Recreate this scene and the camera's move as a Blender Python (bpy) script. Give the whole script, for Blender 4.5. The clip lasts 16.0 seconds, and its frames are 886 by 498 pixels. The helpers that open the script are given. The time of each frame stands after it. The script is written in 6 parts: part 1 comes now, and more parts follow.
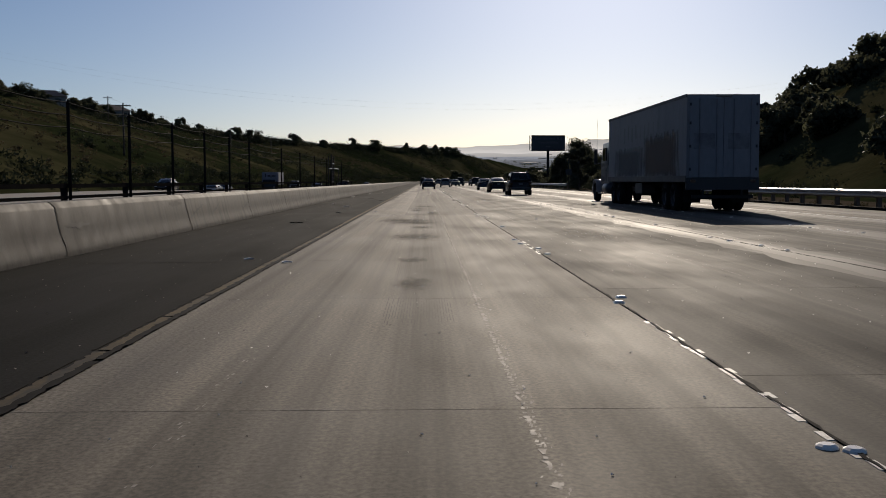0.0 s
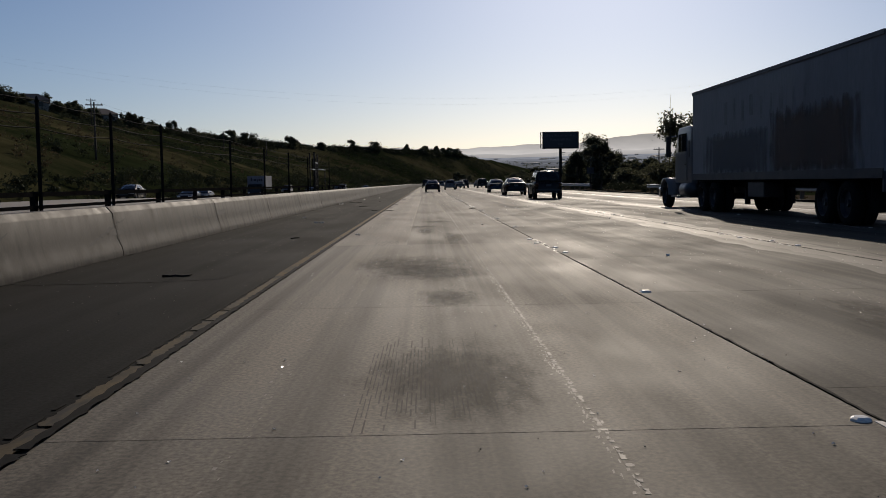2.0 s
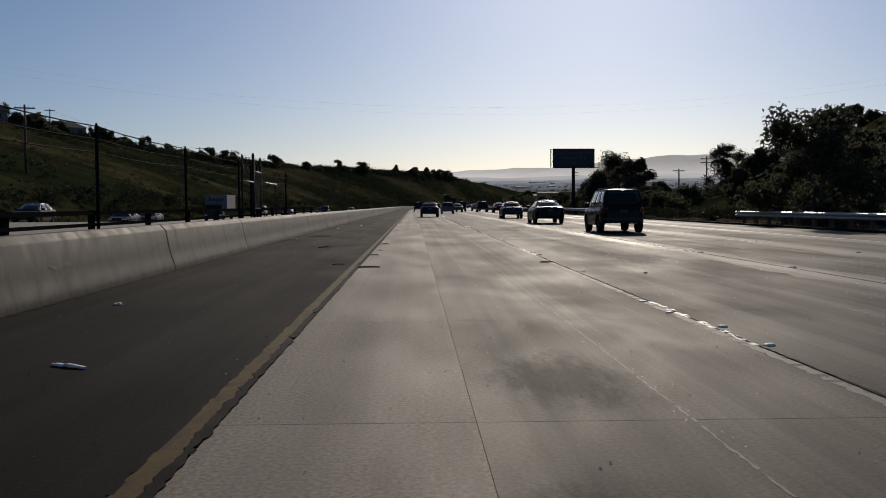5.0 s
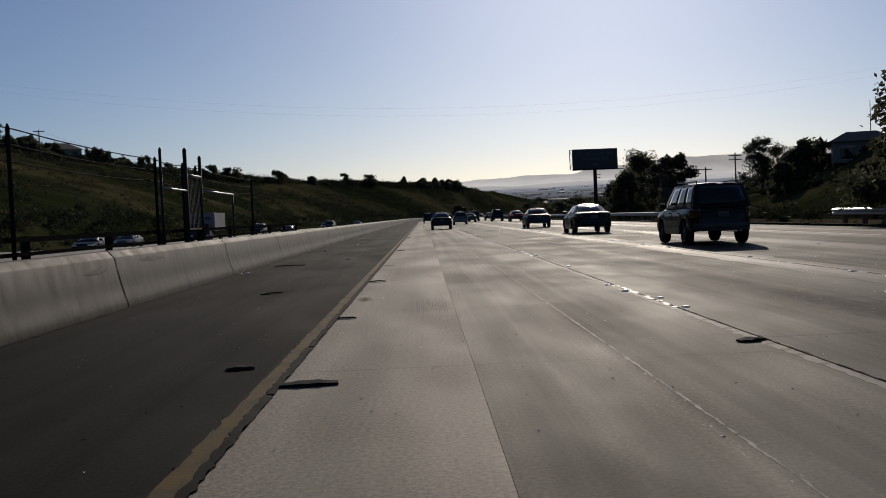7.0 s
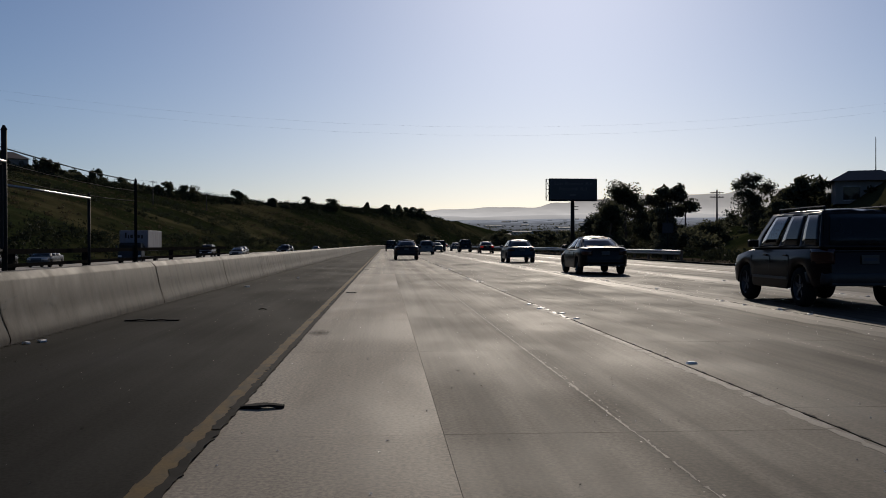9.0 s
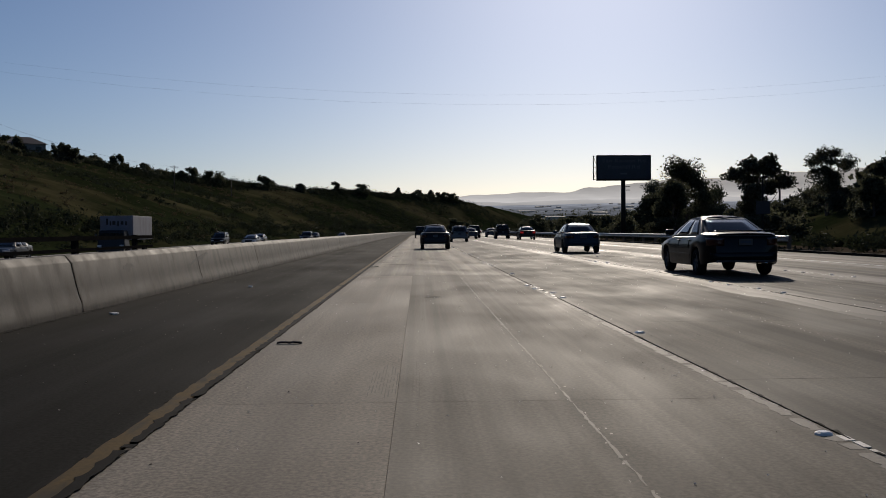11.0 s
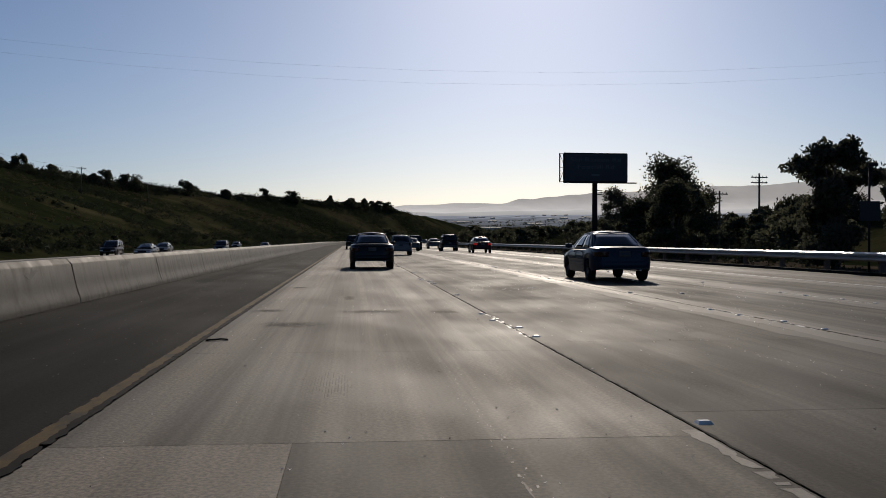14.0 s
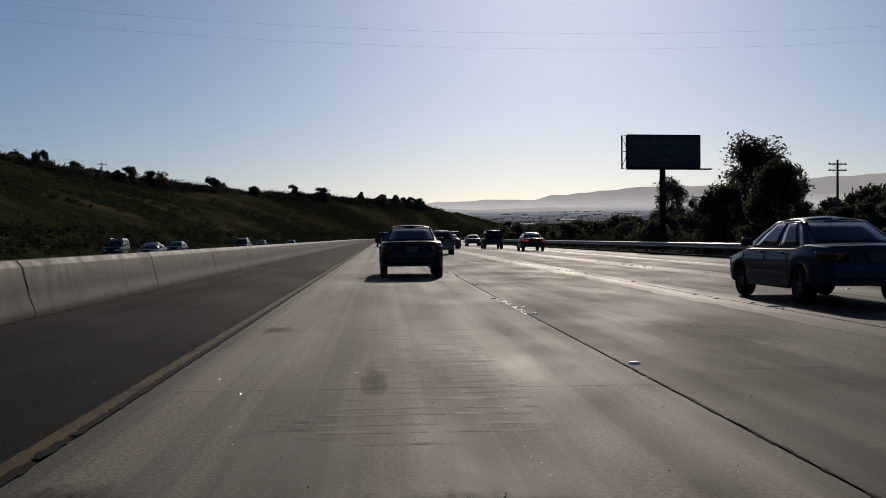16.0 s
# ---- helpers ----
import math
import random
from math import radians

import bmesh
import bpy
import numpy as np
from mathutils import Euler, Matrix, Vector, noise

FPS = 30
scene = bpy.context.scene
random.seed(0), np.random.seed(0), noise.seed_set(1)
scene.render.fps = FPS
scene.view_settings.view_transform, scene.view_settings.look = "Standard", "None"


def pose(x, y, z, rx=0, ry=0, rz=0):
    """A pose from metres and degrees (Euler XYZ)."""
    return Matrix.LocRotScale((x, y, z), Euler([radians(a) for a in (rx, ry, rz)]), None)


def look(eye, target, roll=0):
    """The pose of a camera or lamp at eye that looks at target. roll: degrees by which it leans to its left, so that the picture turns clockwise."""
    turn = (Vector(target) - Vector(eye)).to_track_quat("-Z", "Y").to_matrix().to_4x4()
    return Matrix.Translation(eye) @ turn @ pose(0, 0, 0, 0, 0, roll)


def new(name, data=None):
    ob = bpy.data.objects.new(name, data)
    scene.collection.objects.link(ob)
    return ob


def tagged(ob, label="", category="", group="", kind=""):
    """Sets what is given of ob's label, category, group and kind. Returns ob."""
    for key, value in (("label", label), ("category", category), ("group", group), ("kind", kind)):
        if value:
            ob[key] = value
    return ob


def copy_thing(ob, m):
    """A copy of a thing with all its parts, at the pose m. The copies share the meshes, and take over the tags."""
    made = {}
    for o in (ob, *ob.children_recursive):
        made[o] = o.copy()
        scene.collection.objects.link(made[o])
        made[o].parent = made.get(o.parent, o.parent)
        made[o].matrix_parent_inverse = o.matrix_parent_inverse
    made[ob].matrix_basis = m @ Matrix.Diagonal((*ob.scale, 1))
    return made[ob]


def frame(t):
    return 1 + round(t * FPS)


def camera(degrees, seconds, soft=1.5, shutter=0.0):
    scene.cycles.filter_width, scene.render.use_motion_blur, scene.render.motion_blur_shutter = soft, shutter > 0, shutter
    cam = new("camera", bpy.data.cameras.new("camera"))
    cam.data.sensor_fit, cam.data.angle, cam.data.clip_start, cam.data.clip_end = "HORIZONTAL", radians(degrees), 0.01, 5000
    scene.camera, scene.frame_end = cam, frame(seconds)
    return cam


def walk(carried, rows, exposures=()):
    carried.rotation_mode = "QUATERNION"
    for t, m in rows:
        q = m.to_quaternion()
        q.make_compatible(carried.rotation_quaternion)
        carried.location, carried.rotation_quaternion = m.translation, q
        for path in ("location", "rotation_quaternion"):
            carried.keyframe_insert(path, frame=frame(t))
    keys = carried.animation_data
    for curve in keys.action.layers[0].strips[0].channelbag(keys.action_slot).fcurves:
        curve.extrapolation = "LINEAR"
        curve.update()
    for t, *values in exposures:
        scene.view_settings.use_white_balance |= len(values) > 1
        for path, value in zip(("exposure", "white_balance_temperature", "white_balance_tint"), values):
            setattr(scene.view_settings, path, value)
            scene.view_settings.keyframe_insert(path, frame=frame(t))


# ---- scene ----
# ======================= camera and its drive =======================
cam = camera(48.24, 16.0, soft=0.9)
# seconds, across, along, up, pitch, roll, yaw
PATH = (
    (0.0, 0.181, -0.000, 1.123, -3.949, 0.147, -1.036),
    (0.5, 0.274, 3.261, 1.131, -4.842, 0.243, -0.642),
    (1.0, 0.233, 6.690, 1.137, -4.937, 0.475, -0.149),
    (1.5, 0.086, 10.453, 1.111, -3.607, 0.531, -0.381),
    (2.0, -0.121, 14.224, 1.126, -3.839, 0.975, -0.988),
    (2.5, -0.437, 17.943, 1.135, -5.241, 2.588, -0.019),
    (3.0, -0.673, 21.780, 1.129, -3.774, 1.065, -0.858),
    (3.5, -0.711, 25.780, 1.109, -2.447, 2.127, -2.037),
    (4.0, -0.817, 29.790, 1.128, -2.344, 1.670, -2.025),
    (4.5, -0.816, 33.201, 1.147, -2.536, 0.162, -1.814),
    (7.0, -0.824, 48.004, 1.125, -1.904, 2.431, -1.123),
    (7.5, -0.862, 50.459, 1.110, -1.497, 2.638, -1.659),
    (8.0, -0.925, 53.192, 1.124, -1.322, 0.625, -2.819),
    (8.5, -0.907, 55.886, 1.115, -0.159, 0.185, -3.022),
    (9.0, -0.838, 58.686, 1.141, -0.278, 0.162, -3.309),
    (11.5, -0.295, 74.973, 1.133, -1.168, 0.562, -1.203),
    (12.0, -0.350, 77.681, 1.144, -1.172, 0.419, -2.978),
    (12.5, -0.370, 80.173, 1.134, -0.579, -0.009, -3.250),
    (13.0, -0.347, 83.436, 1.125, -0.814, 0.110, -4.268),
    (13.5, -0.182, 87.318, 1.135, -0.066, -0.612, -3.299),
    (14.0, -0.157, 91.122, 1.156, -0.507, 0.013, -5.282),
    (14.5, -0.109, 94.560, 1.111, -0.074, 2.334, -8.377),
    (15.0, -0.017, 97.739, 1.143, -0.164, 0.055, -5.758),
    (15.5, -0.123, 100.540, 1.134, -1.168, -0.066, -4.591),
    (16.0, -0.126, 103.289, 1.116, -0.676, 0.361, -3.467),
)
walk(cam, [(t, pose(x, y, z, 90 + p, r, w)) for t, x, y, z, p, r, w in PATH],
     exposures=[(0.0, -0.50, 5750, 14), (3.0, -0.64, 5650, 14), (8.0, -0.66, 5600, 14), (13.0, -0.60, 5600, 14), (14.3, -0.62, 5600, 14), (16.0, -0.72, 5600, 14)])

# ======================= light =======================
SUN_EL, SUN_AZ = radians(22.0), radians(10.5)      # azimuth to the right of the road's direction
world = bpy.data.worlds.new("sky")
scene.world = world
world.use_nodes = True
wn = world.node_tree.nodes
wl = world.node_tree.links
sky = wn.new("ShaderNodeTexSky")
sky.sky_type = "NISHITA"
sky.sun_disc = False
sky.sun_elevation, sky.sun_rotation = SUN_EL, SUN_AZ
sky.altitude, sky.air_density, sky.dust_density, sky.ozone_density = 50, 0.85, 0.6, 2.5
wn["Background"].inputs["Strength"].default_value = 0.07
wl.new(sky.outputs["Color"], wn["Background"].inputs["Color"])
lamp = bpy.data.lights.new("sun", "SUN")
lamp.energy, lamp.angle, lamp.color = 4.7, radians(0.53), (1.0, 0.82, 0.57)
sun = new("sun", lamp)
sun.matrix_world = look((0, 0, 0), (-math.sin(SUN_AZ) * math.cos(SUN_EL), -math.cos(SUN_AZ) * math.cos(SUN_EL), -math.sin(SUN_EL)))

# ======================= materials =======================
MATS = {}


def mat(name, col, rough=0.6, metal=0.0, var=0.25, scale=3.0, fine=60.0, bump=0.0, stretch=(1, 1, 1), rand=0.0, streak=0.0,
        island=0.0, trans=0.0, coat=0.0, spec=0.5, leafy=0.0, stain=None, stain_scale=0.5, stain_amount=0.5, stain_stretch=(1, 1, 1), emit=0.0):
    """One surface: base colour with a coarse and a fine variation, optional stains, relief and gloss variation."""
    if name in MATS:
        return MATS[name]
    m = bpy.data.materials.new(name)
    m.use_nodes = True
    nt = m.node_tree
    N, Lk = nt.nodes, nt.links
    b = N["Principled BSDF"]
    geo = N.new("ShaderNodeNewGeometry")
    mp = N.new("ShaderNodeMapping")
    mp.inputs["Scale"].default_value = stretch
    Lk.new(geo.outputs["Position"], mp.inputs["Vector"])

    def tex(s, detail=4.0, vec=mp):
        n = N.new("ShaderNodeTexNoise")
        n.inputs["Scale"].default_value = s
        n.inputs["Detail"].default_value = detail
        n.inputs["Roughness"].default_value = 0.6
        Lk.new(vec.outputs["Vector"], n.inputs["Vector"])
        return n

    def math_node(op, a, c):
        n = N.new("ShaderNodeMath")
        n.operation = op
        for k, v in ((0, a), (1, c)):
            if hasattr(v, "is_linked"):
                Lk.new(v, n.inputs[k])
            else:
                n.inputs[k].default_value = v
        return n.outputs[0]

    even = N.new("ShaderNodeMapping")
    Lk.new(geo.outputs["Position"], even.inputs["Vector"])
    coarse, grain = tex(scale), tex(fine, 2.0, even if stretch[1] < 1 else mp)
    val = math_node("ADD", math_node("MULTIPLY", coarse.outputs["Fac"], 0.65), math_node("MULTIPLY", grain.outputs["Fac"], 0.35))
    ramp = N.new("ShaderNodeMapRange")
    ramp.inputs["From Min"].default_value, ramp.inputs["From Max"].default_value = 0.3, 0.7
    ramp.inputs["To Min"].default_value, ramp.inputs["To Max"].default_value = 1 - var, 1 + var
    Lk.new(val, ramp.inputs["Value"])
    factor = ramp.outputs["Result"]
    if rand:
        oi = N.new("ShaderNodeObjectInfo")
        factor = math_node("MULTIPLY", factor, math_node("ADD", 1 - rand, math_node("MULTIPLY", oi.outputs["Random"], 2 * rand)))
    if island:
        factor = math_node("MULTIPLY", factor, math_node("ADD", 1 - island, math_node("MULTIPLY", geo.outputs["Random Per Island"], 2 * island)))
    if streak:
        mp3 = N.new("ShaderNodeMapping")
        mp3.inputs["Scale"].default_value = (1.0, 0.006, 1.0)
        Lk.new(geo.outputs["Position"], mp3.inputs["Vector"])
        band = N.new("ShaderNodeMapRange")
        band.inputs["From Min"].default_value, band.inputs["From Max"].default_value = 0.40, 0.60
        band.inputs["To Min"].default_value, band.inputs["To Max"].default_value = 1 - streak, 1 + streak
        Lk.new(tex(2.1, 6.0, mp3).outputs["Fac"], band.inputs["Value"])
        factor = math_node("MULTIPLY", factor, band.outputs["Result"])
        speck = N.new("ShaderNodeMapRange")
        speck.inputs["From Min"].default_value, speck.inputs["From Max"].default_value = 0.36, 0.64
        speck.inputs["To Min"].default_value, speck.inputs["To Max"].default_value = 0.62, 1.38
        mp4 = N.new("ShaderNodeMapping")
        mp4.inputs["Scale"].default_value = (1.0, 0.85, 1.0)
        Lk.new(geo.outputs["Position"], mp4.inputs["Vector"])
        Lk.new(tex(38.0, 5.0, mp4).outputs["Fac"], speck.inputs["Value"])
        factor = math_node("MULTIPLY", factor, speck.outputs["Result"])
    mul = N.new("ShaderNodeVectorMath")
    mul.operation = "SCALE"
    mul.inputs[0].default_value = col
    Lk.new(factor, mul.inputs["Scale"])
    out = mul.outputs["Vector"]
    if stain:
        mp2 = N.new("ShaderNodeMapping")
        mp2.inputs["Scale"].default_value = stain_stretch
        Lk.new(geo.outputs["Position"], mp2.inputs["Vector"])
        st = tex(stain_scale, 5.0, mp2)
        sr = N.new("ShaderNodeMapRange")
        sr.inputs["From Min"].default_value, sr.inputs["From Max"].default_value = 0.47, 0.66
        sr.inputs["To Max"].default_value = stain_amount
        Lk.new(st.outputs["Fac"], sr.inputs["Value"])
        mx = N.new("ShaderNodeMix")
        mx.data_type = "RGBA"
        Lk.new(sr.outputs["Result"], mx.inputs[0])
        Lk.new(out, mx.inputs[6])
        mx.inputs[7].default_value = (*stain, 1)
        out = mx.outputs[2]
    Lk.new(out, b.inputs["Base Color"])
    rr = N.new("ShaderNodeMapRange")
    rr.inputs["From Min"].default_value, rr.inputs["From Max"].default_value = 0.3, 0.7
    rr.inputs["To Min"].default_value, rr.inputs["To Max"].default_value = max(0.01, rough * 0.88), min(1.0, rough * 1.12)
    Lk.new(coarse.outputs["Fac"], rr.inputs["Value"])
    Lk.new(rr.outputs["Result"], b.inputs["Roughness"])
    b.inputs["Metallic"].default_value = metal
    b.inputs["Transmission Weight"].default_value = trans
    b.inputs["Coat Weight"].default_value = coat
    b.inputs["Coat Roughness"].default_value = 0.06
    b.inputs["Specular IOR Level"].default_value = spec
    if streak:                     # wheel-polished bands are glossier
        Lk.new(math_node("MULTIPLY", math_node("ADD", math_node("MULTIPLY", band.outputs["Result"], 0.45), 0.55), spec), b.inputs["Specular IOR Level"])
    if emit:
        Lk.new(out, b.inputs["Emission Color"])
        b.inputs["Emission Strength"].default_value = emit
    if leafy:
        tl, ms = N.new("ShaderNodeBsdfTranslucent"), N.new("ShaderNodeMixShader")
        Lk.new(out, tl.inputs["Color"])
        ms.inputs[0].default_value = leafy
        Lk.new(b.outputs[0], ms.inputs[1])
        Lk.new(tl.outputs[0], ms.inputs[2])
        Lk.new(ms.outputs[0], N["Material Output"].inputs["Surface"])
    if bump:
        bp = N.new("ShaderNodeBump")
        bp.inputs["Strength"].default_value = min(1.0, bump * 30)
        bp.inputs["Distance"].default_value = bump
        Lk.new(val, bp.inputs["Height"])
        Lk.new(bp.outputs["Normal"], b.inputs["Normal"])
    MATS[name] = m
    return m


CONCRETE = mat("slab_concrete", (0.122, 0.104, 0.077), 0.78, var=0.28, scale=0.7, fine=45, bump=0.008, spec=0.145, stretch=(1, 0.34, 1), rand=0.10, streak=0.42,
               stain=(0.05, 0.041, 0.032), stain_scale=1.8, stain_amount=0.38, stain_stretch=(1, 0.07, 1))
OLD_CONCRETE = mat("old_slab_concrete", (0.041, 0.034, 0.0245), 0.79, var=0.30, scale=0.7, fine=45, bump=0.008, spec=0.115, stretch=(1, 0.34, 1), rand=0.14, streak=0.5,
                   stain=(0.022, 0.018, 0.014), stain_scale=1.6, stain_amount=0.55, stain_stretch=(1, 0.05, 1))
CLEAN_OUTER = mat("cleaner_concrete", (0.058, 0.049, 0.038), 0.74, var=0.35, scale=0.8, fine=45, bump=0.006, spec=0.18, stretch=(1, 0.12, 1))
CLEAN_INNER = mat("cleanest_concrete", (0.082, 0.069, 0.054), 0.70, var=0.3, scale=0.8, fine=45, bump=0.006, spec=0.20, stretch=(1, 0.12, 1))
MID_CONCRETE = mat("oiled_slab_concrete", (0.078, 0.066, 0.049), 0.78, var=0.28, scale=0.7, fine=45, bump=0.008, spec=0.125, stretch=(1, 0.34, 1), rand=0.10, streak=0.42,
                   stain=(0.038, 0.031, 0.024), stain_scale=1.8, stain_amount=0.42, stain_stretch=(1, 0.07, 1))
NEW_CONCRETE = mat("patch_concrete", (0.180, 0.154, 0.118), 0.80, spec=0.17, streak=0.12, var=0.12, scale=0.9, fine=60, bump=0.003, stretch=(1, 0.3, 1), rand=0.06,
                   stain=(0.105, 0.089, 0.072), stain_scale=1.2, stain_amount=0.35, stain_stretch=(1, 0.2, 1))
ASPHALT = mat("asphalt", (0.0110, 0.0108, 0.0092), 0.9, var=0.3, scale=0.6, fine=90, bump=0.006, stretch=(1, 0.4, 1), spec=0.03, streak=0.2,
              stain=(0.020, 0.0185, 0.016), stain_scale=0.5, stain_amount=0.5, stain_stretch=(1, 0.15, 1))
TAR = mat("cracked_tar", (0.012, 0.011, 0.010), 0.9, var=0.4, scale=5, bump=0.003, spec=0.04)
MILLED = mat("milled_concrete", (0.104, 0.088, 0.066), 0.78, var=0.3, scale=4, fine=45, bump=0.006, spec=0.17)
PALE_CONCRETE = mat("opposite_concrete", (0.24, 0.21, 0.17), 0.72, var=0.2, scale=0.7, fine=40, bump=0.005, spec=0.35, stretch=(1, 0.2, 1))
WORN_WHITE = mat("worn_white_paint", (0.135, 0.118, 0.098), 0.76, var=0.5, scale=8, fine=45, bump=0.006, spec=0.25)
PAPER = mat("litter_paper", (0.72, 0.71, 0.69), 0.7, var=0.1, scale=12)
JOINT = mat("joint_tar", (0.075, 0.063, 0.052), 0.9, var=0.3, scale=2, bump=0.003, spec=0.1)
GROOVE = mat("scraped_concrete", (0.058, 0.048, 0.037), 0.8, var=0.3, scale=2, fine=45, bump=0.006, spec=0.14)
FLECK = mat("pale_fleck", (0.24, 0.21, 0.175), 0.72, var=0.4, scale=9, fine=45, bump=0.006, spec=0.3)
FENCE = mat("rusted_fence_steel", (0.016, 0.015, 0.014), 1.0, spec=0.0, var=0.3, scale=4)
WIRE = mat("dull_wire", (0.02, 0.019, 0.018), 0.9, var=0.2, scale=4, spec=0.02)
BARRIER = mat("barrier_concrete", (0.057, 0.050, 0.041), 0.72, spec=0.15, var=0.40, scale=3.2, fine=26, bump=0.008, rand=0.16, stretch=(1, 1, 0.6),
              stain=(0.017, 0.014, 0.011), stain_scale=3.6, stain_amount=0.8, stain_stretch=(1, 1, 0.13))
BLOTCH = mat("damp_stain_concrete", (0.031, 0.027, 0.022), 0.75, var=0.4, scale=5, fine=40, bump=0.004, spec=0.35)
SCUFF = mat("rubber_scuff", (0.018, 0.016, 0.014), 0.8, var=0.4, scale=6)
YELLOW = mat("yellow_paint", (0.104, 0.070, 0.027), 0.85, spec=0.06, var=0.35, scale=4, fine=50, bump=0.002, stain=(0.05, 0.042, 0.03),
             stain_scale=3.2, stain_amount=0.88, stain_stretch=(2, 0.6, 1))
YELLOW_WORN = mat("worn_yellow_paint", (0.095, 0.071, 0.036), 0.85, var=0.4, scale=5, fine=50, bump=0.002, spec=0.08, stain=(0.04, 0.036, 0.03),
                  stain_scale=2.2, stain_amount=0.95, stain_stretch=(2, 0.5, 1))
WHITE = mat("white_paint", (0.46, 0.44, 0.41), 0.6, var=0.25, scale=5, fine=50, bump=0.002, stain=(0.19, 0.17, 0.145), stain_scale=4.5, stain_amount=0.9)
CERAMIC = mat("ceramic_dot", (0.78, 0.74, 0.67), 0.28, var=0.15, scale=9)
REFLECTOR = mat("reflector_marker", (0.7, 0.66, 0.58), 0.25, var=0.2, scale=20)
GALV = mat("galvanised_steel", (0.36, 0.36, 0.36), 0.45, metal=0.9, var=0.2, scale=3, fine=30)
DARK_STEEL = mat("weathered_dark_steel", (0.022, 0.021, 0.020), 0.7, spec=0.15, metal=0.0, var=0.3, scale=4)
WOODPOST = mat("weathered_wood", (0.12, 0.09, 0.065), 0.85, var=0.35, scale=5, fine=40, bump=0.006, stretch=(6, 6, 1))
HILL = mat("grassy_ground", (0.019, 0.024, 0.010), 0.95, var=0.6, scale=0.07, fine=1.6, bump=0.3, spec=0.0,
           stain=(0.088, 0.075, 0.037), stain_scale=0.028, stain_amount=0.8)
DIRT = mat("roadside_dirt", (0.075, 0.06, 0.042), 0.95, var=0.35, scale=0.4, fine=9, bump=0.05, spec=0.0)
LEAF = mat("leaf_dark", (0.072, 0.074, 0.044), 0.7, leafy=0.45, var=0.35, scale=0.5, fine=6, island=0.35, spec=0.08)
LEAF_GREY = mat("leaf_grey_green", (0.080, 0.082, 0.056), 0.7, leafy=0.45, var=0.35, scale=0.5, fine=6, island=0.35, spec=0.08)
LEAF_BRUSH = mat("leaf_chaparral", (0.036, 0.041, 0.023), 0.85, leafy=0.2, var=0.35, scale=0.5, fine=6, island=0.22, spec=0.02)
LEAF_DRY = mat("leaf_dry_brush", (0.075, 0.062, 0.035), 0.8, leafy=0.3, var=0.35, scale=0.4, fine=5, island=0.25, spec=0.02)
BARK = mat("bark", (0.11, 0.085, 0.065), 0.9, var=0.35, scale=2, fine=20, bump=0.02, stretch=(4, 4, 1))
GLASS = mat("tinted_glass", (0.07, 0.08, 0.085), 0.02, var=0.03, trans=1.0, spec=0.12)
DARK_GLASS = mat("privacy_glass", (0.02, 0.024, 0.028), 0.03, var=0.03, trans=0.25, spec=0.10)
RUBBER = mat("tyre_rubber", (0.016, 0.016, 0.016), 0.9, spec=0.03, var=0.3, scale=8, bump=0.003)
RIM = mat("alloy", (0.07, 0.07, 0.073), 0.45, metal=0.5, var=0.15, scale=12)
TRIM = mat("black_plastic", (0.02, 0.02, 0.021), 0.5, var=0.2, scale=9)
CABIN = mat("dark_upholstery", (0.03, 0.03, 0.032), 0.85, var=0.2, scale=8)
CHROME = mat("chrome", (0.8, 0.8, 0.8), 0.08, metal=1.0, var=0.05)
TAIL = mat("tail_lamp_red", (0.035, 0.005, 0.005), 0.2, var=0.1, scale=20, coat=0.5)
TAIL_LIT = mat("lit_brake_lamp", (0.8, 0.03, 0.02), 0.2, var=0.05, emit=0.25)
HEAD = mat("head_lamp_glass", (0.75, 0.76, 0.78), 0.05, var=0.1, metal=0.3)
PLATE = mat("plate_white", (0.045, 0.045, 0.043), 0.4, var=0.06, scale=15)
PLATE_INK = mat("plate_ink", (0.03, 0.035, 0.06), 0.5, var=0.1)


def paint(name, col):
    return mat(name, tuple(0.5 * c for c in col), 0.36, var=0.06, scale=1.5, fine=20, coat=0.30, spec=0.03)


# ======================= mesh helpers =======================
def mesh_ob(name, verts, faces, material, parent=None, label="", smooth=False):
    me = bpy.data.meshes.new(name)
    me.from_pydata([tuple(map(float, v)) for v in verts], [], [tuple(f) for f in faces])
    me.materials.append(material)
    if smooth:
        me.polygons.foreach_set("use_smooth", [True] * len(me.polygons))
    me.update()
    ob = new(name, me)
    if parent is not None:
        ob.parent = parent
    if label:
        tagged(ob, label)
    return ob


def part(name, bm, material, parent=None, label="", smooth=False):
    """Links a bmesh as one mesh object under a thing or a part."""
    me = bpy.data.meshes.new(name)
    bmesh.ops.recalc_face_normals(bm, faces=bm.faces)
    bm.to_mesh(me)
    bm.free()
    me.materials.append(material)
    if smooth:
        me.polygons.foreach_set("use_smooth", [True] * len(me.polygons))
    ob = new(name, me)
    if parent is not None:
        ob.parent = parent
    if label:
        tagged(ob, label)
    return ob


def share(ob, name, m, parent=None):
    """Another object on the same mesh."""
    o = new(name, ob.data)
    o.matrix_basis = m
    if parent is not None:
        o.parent = parent
    return o


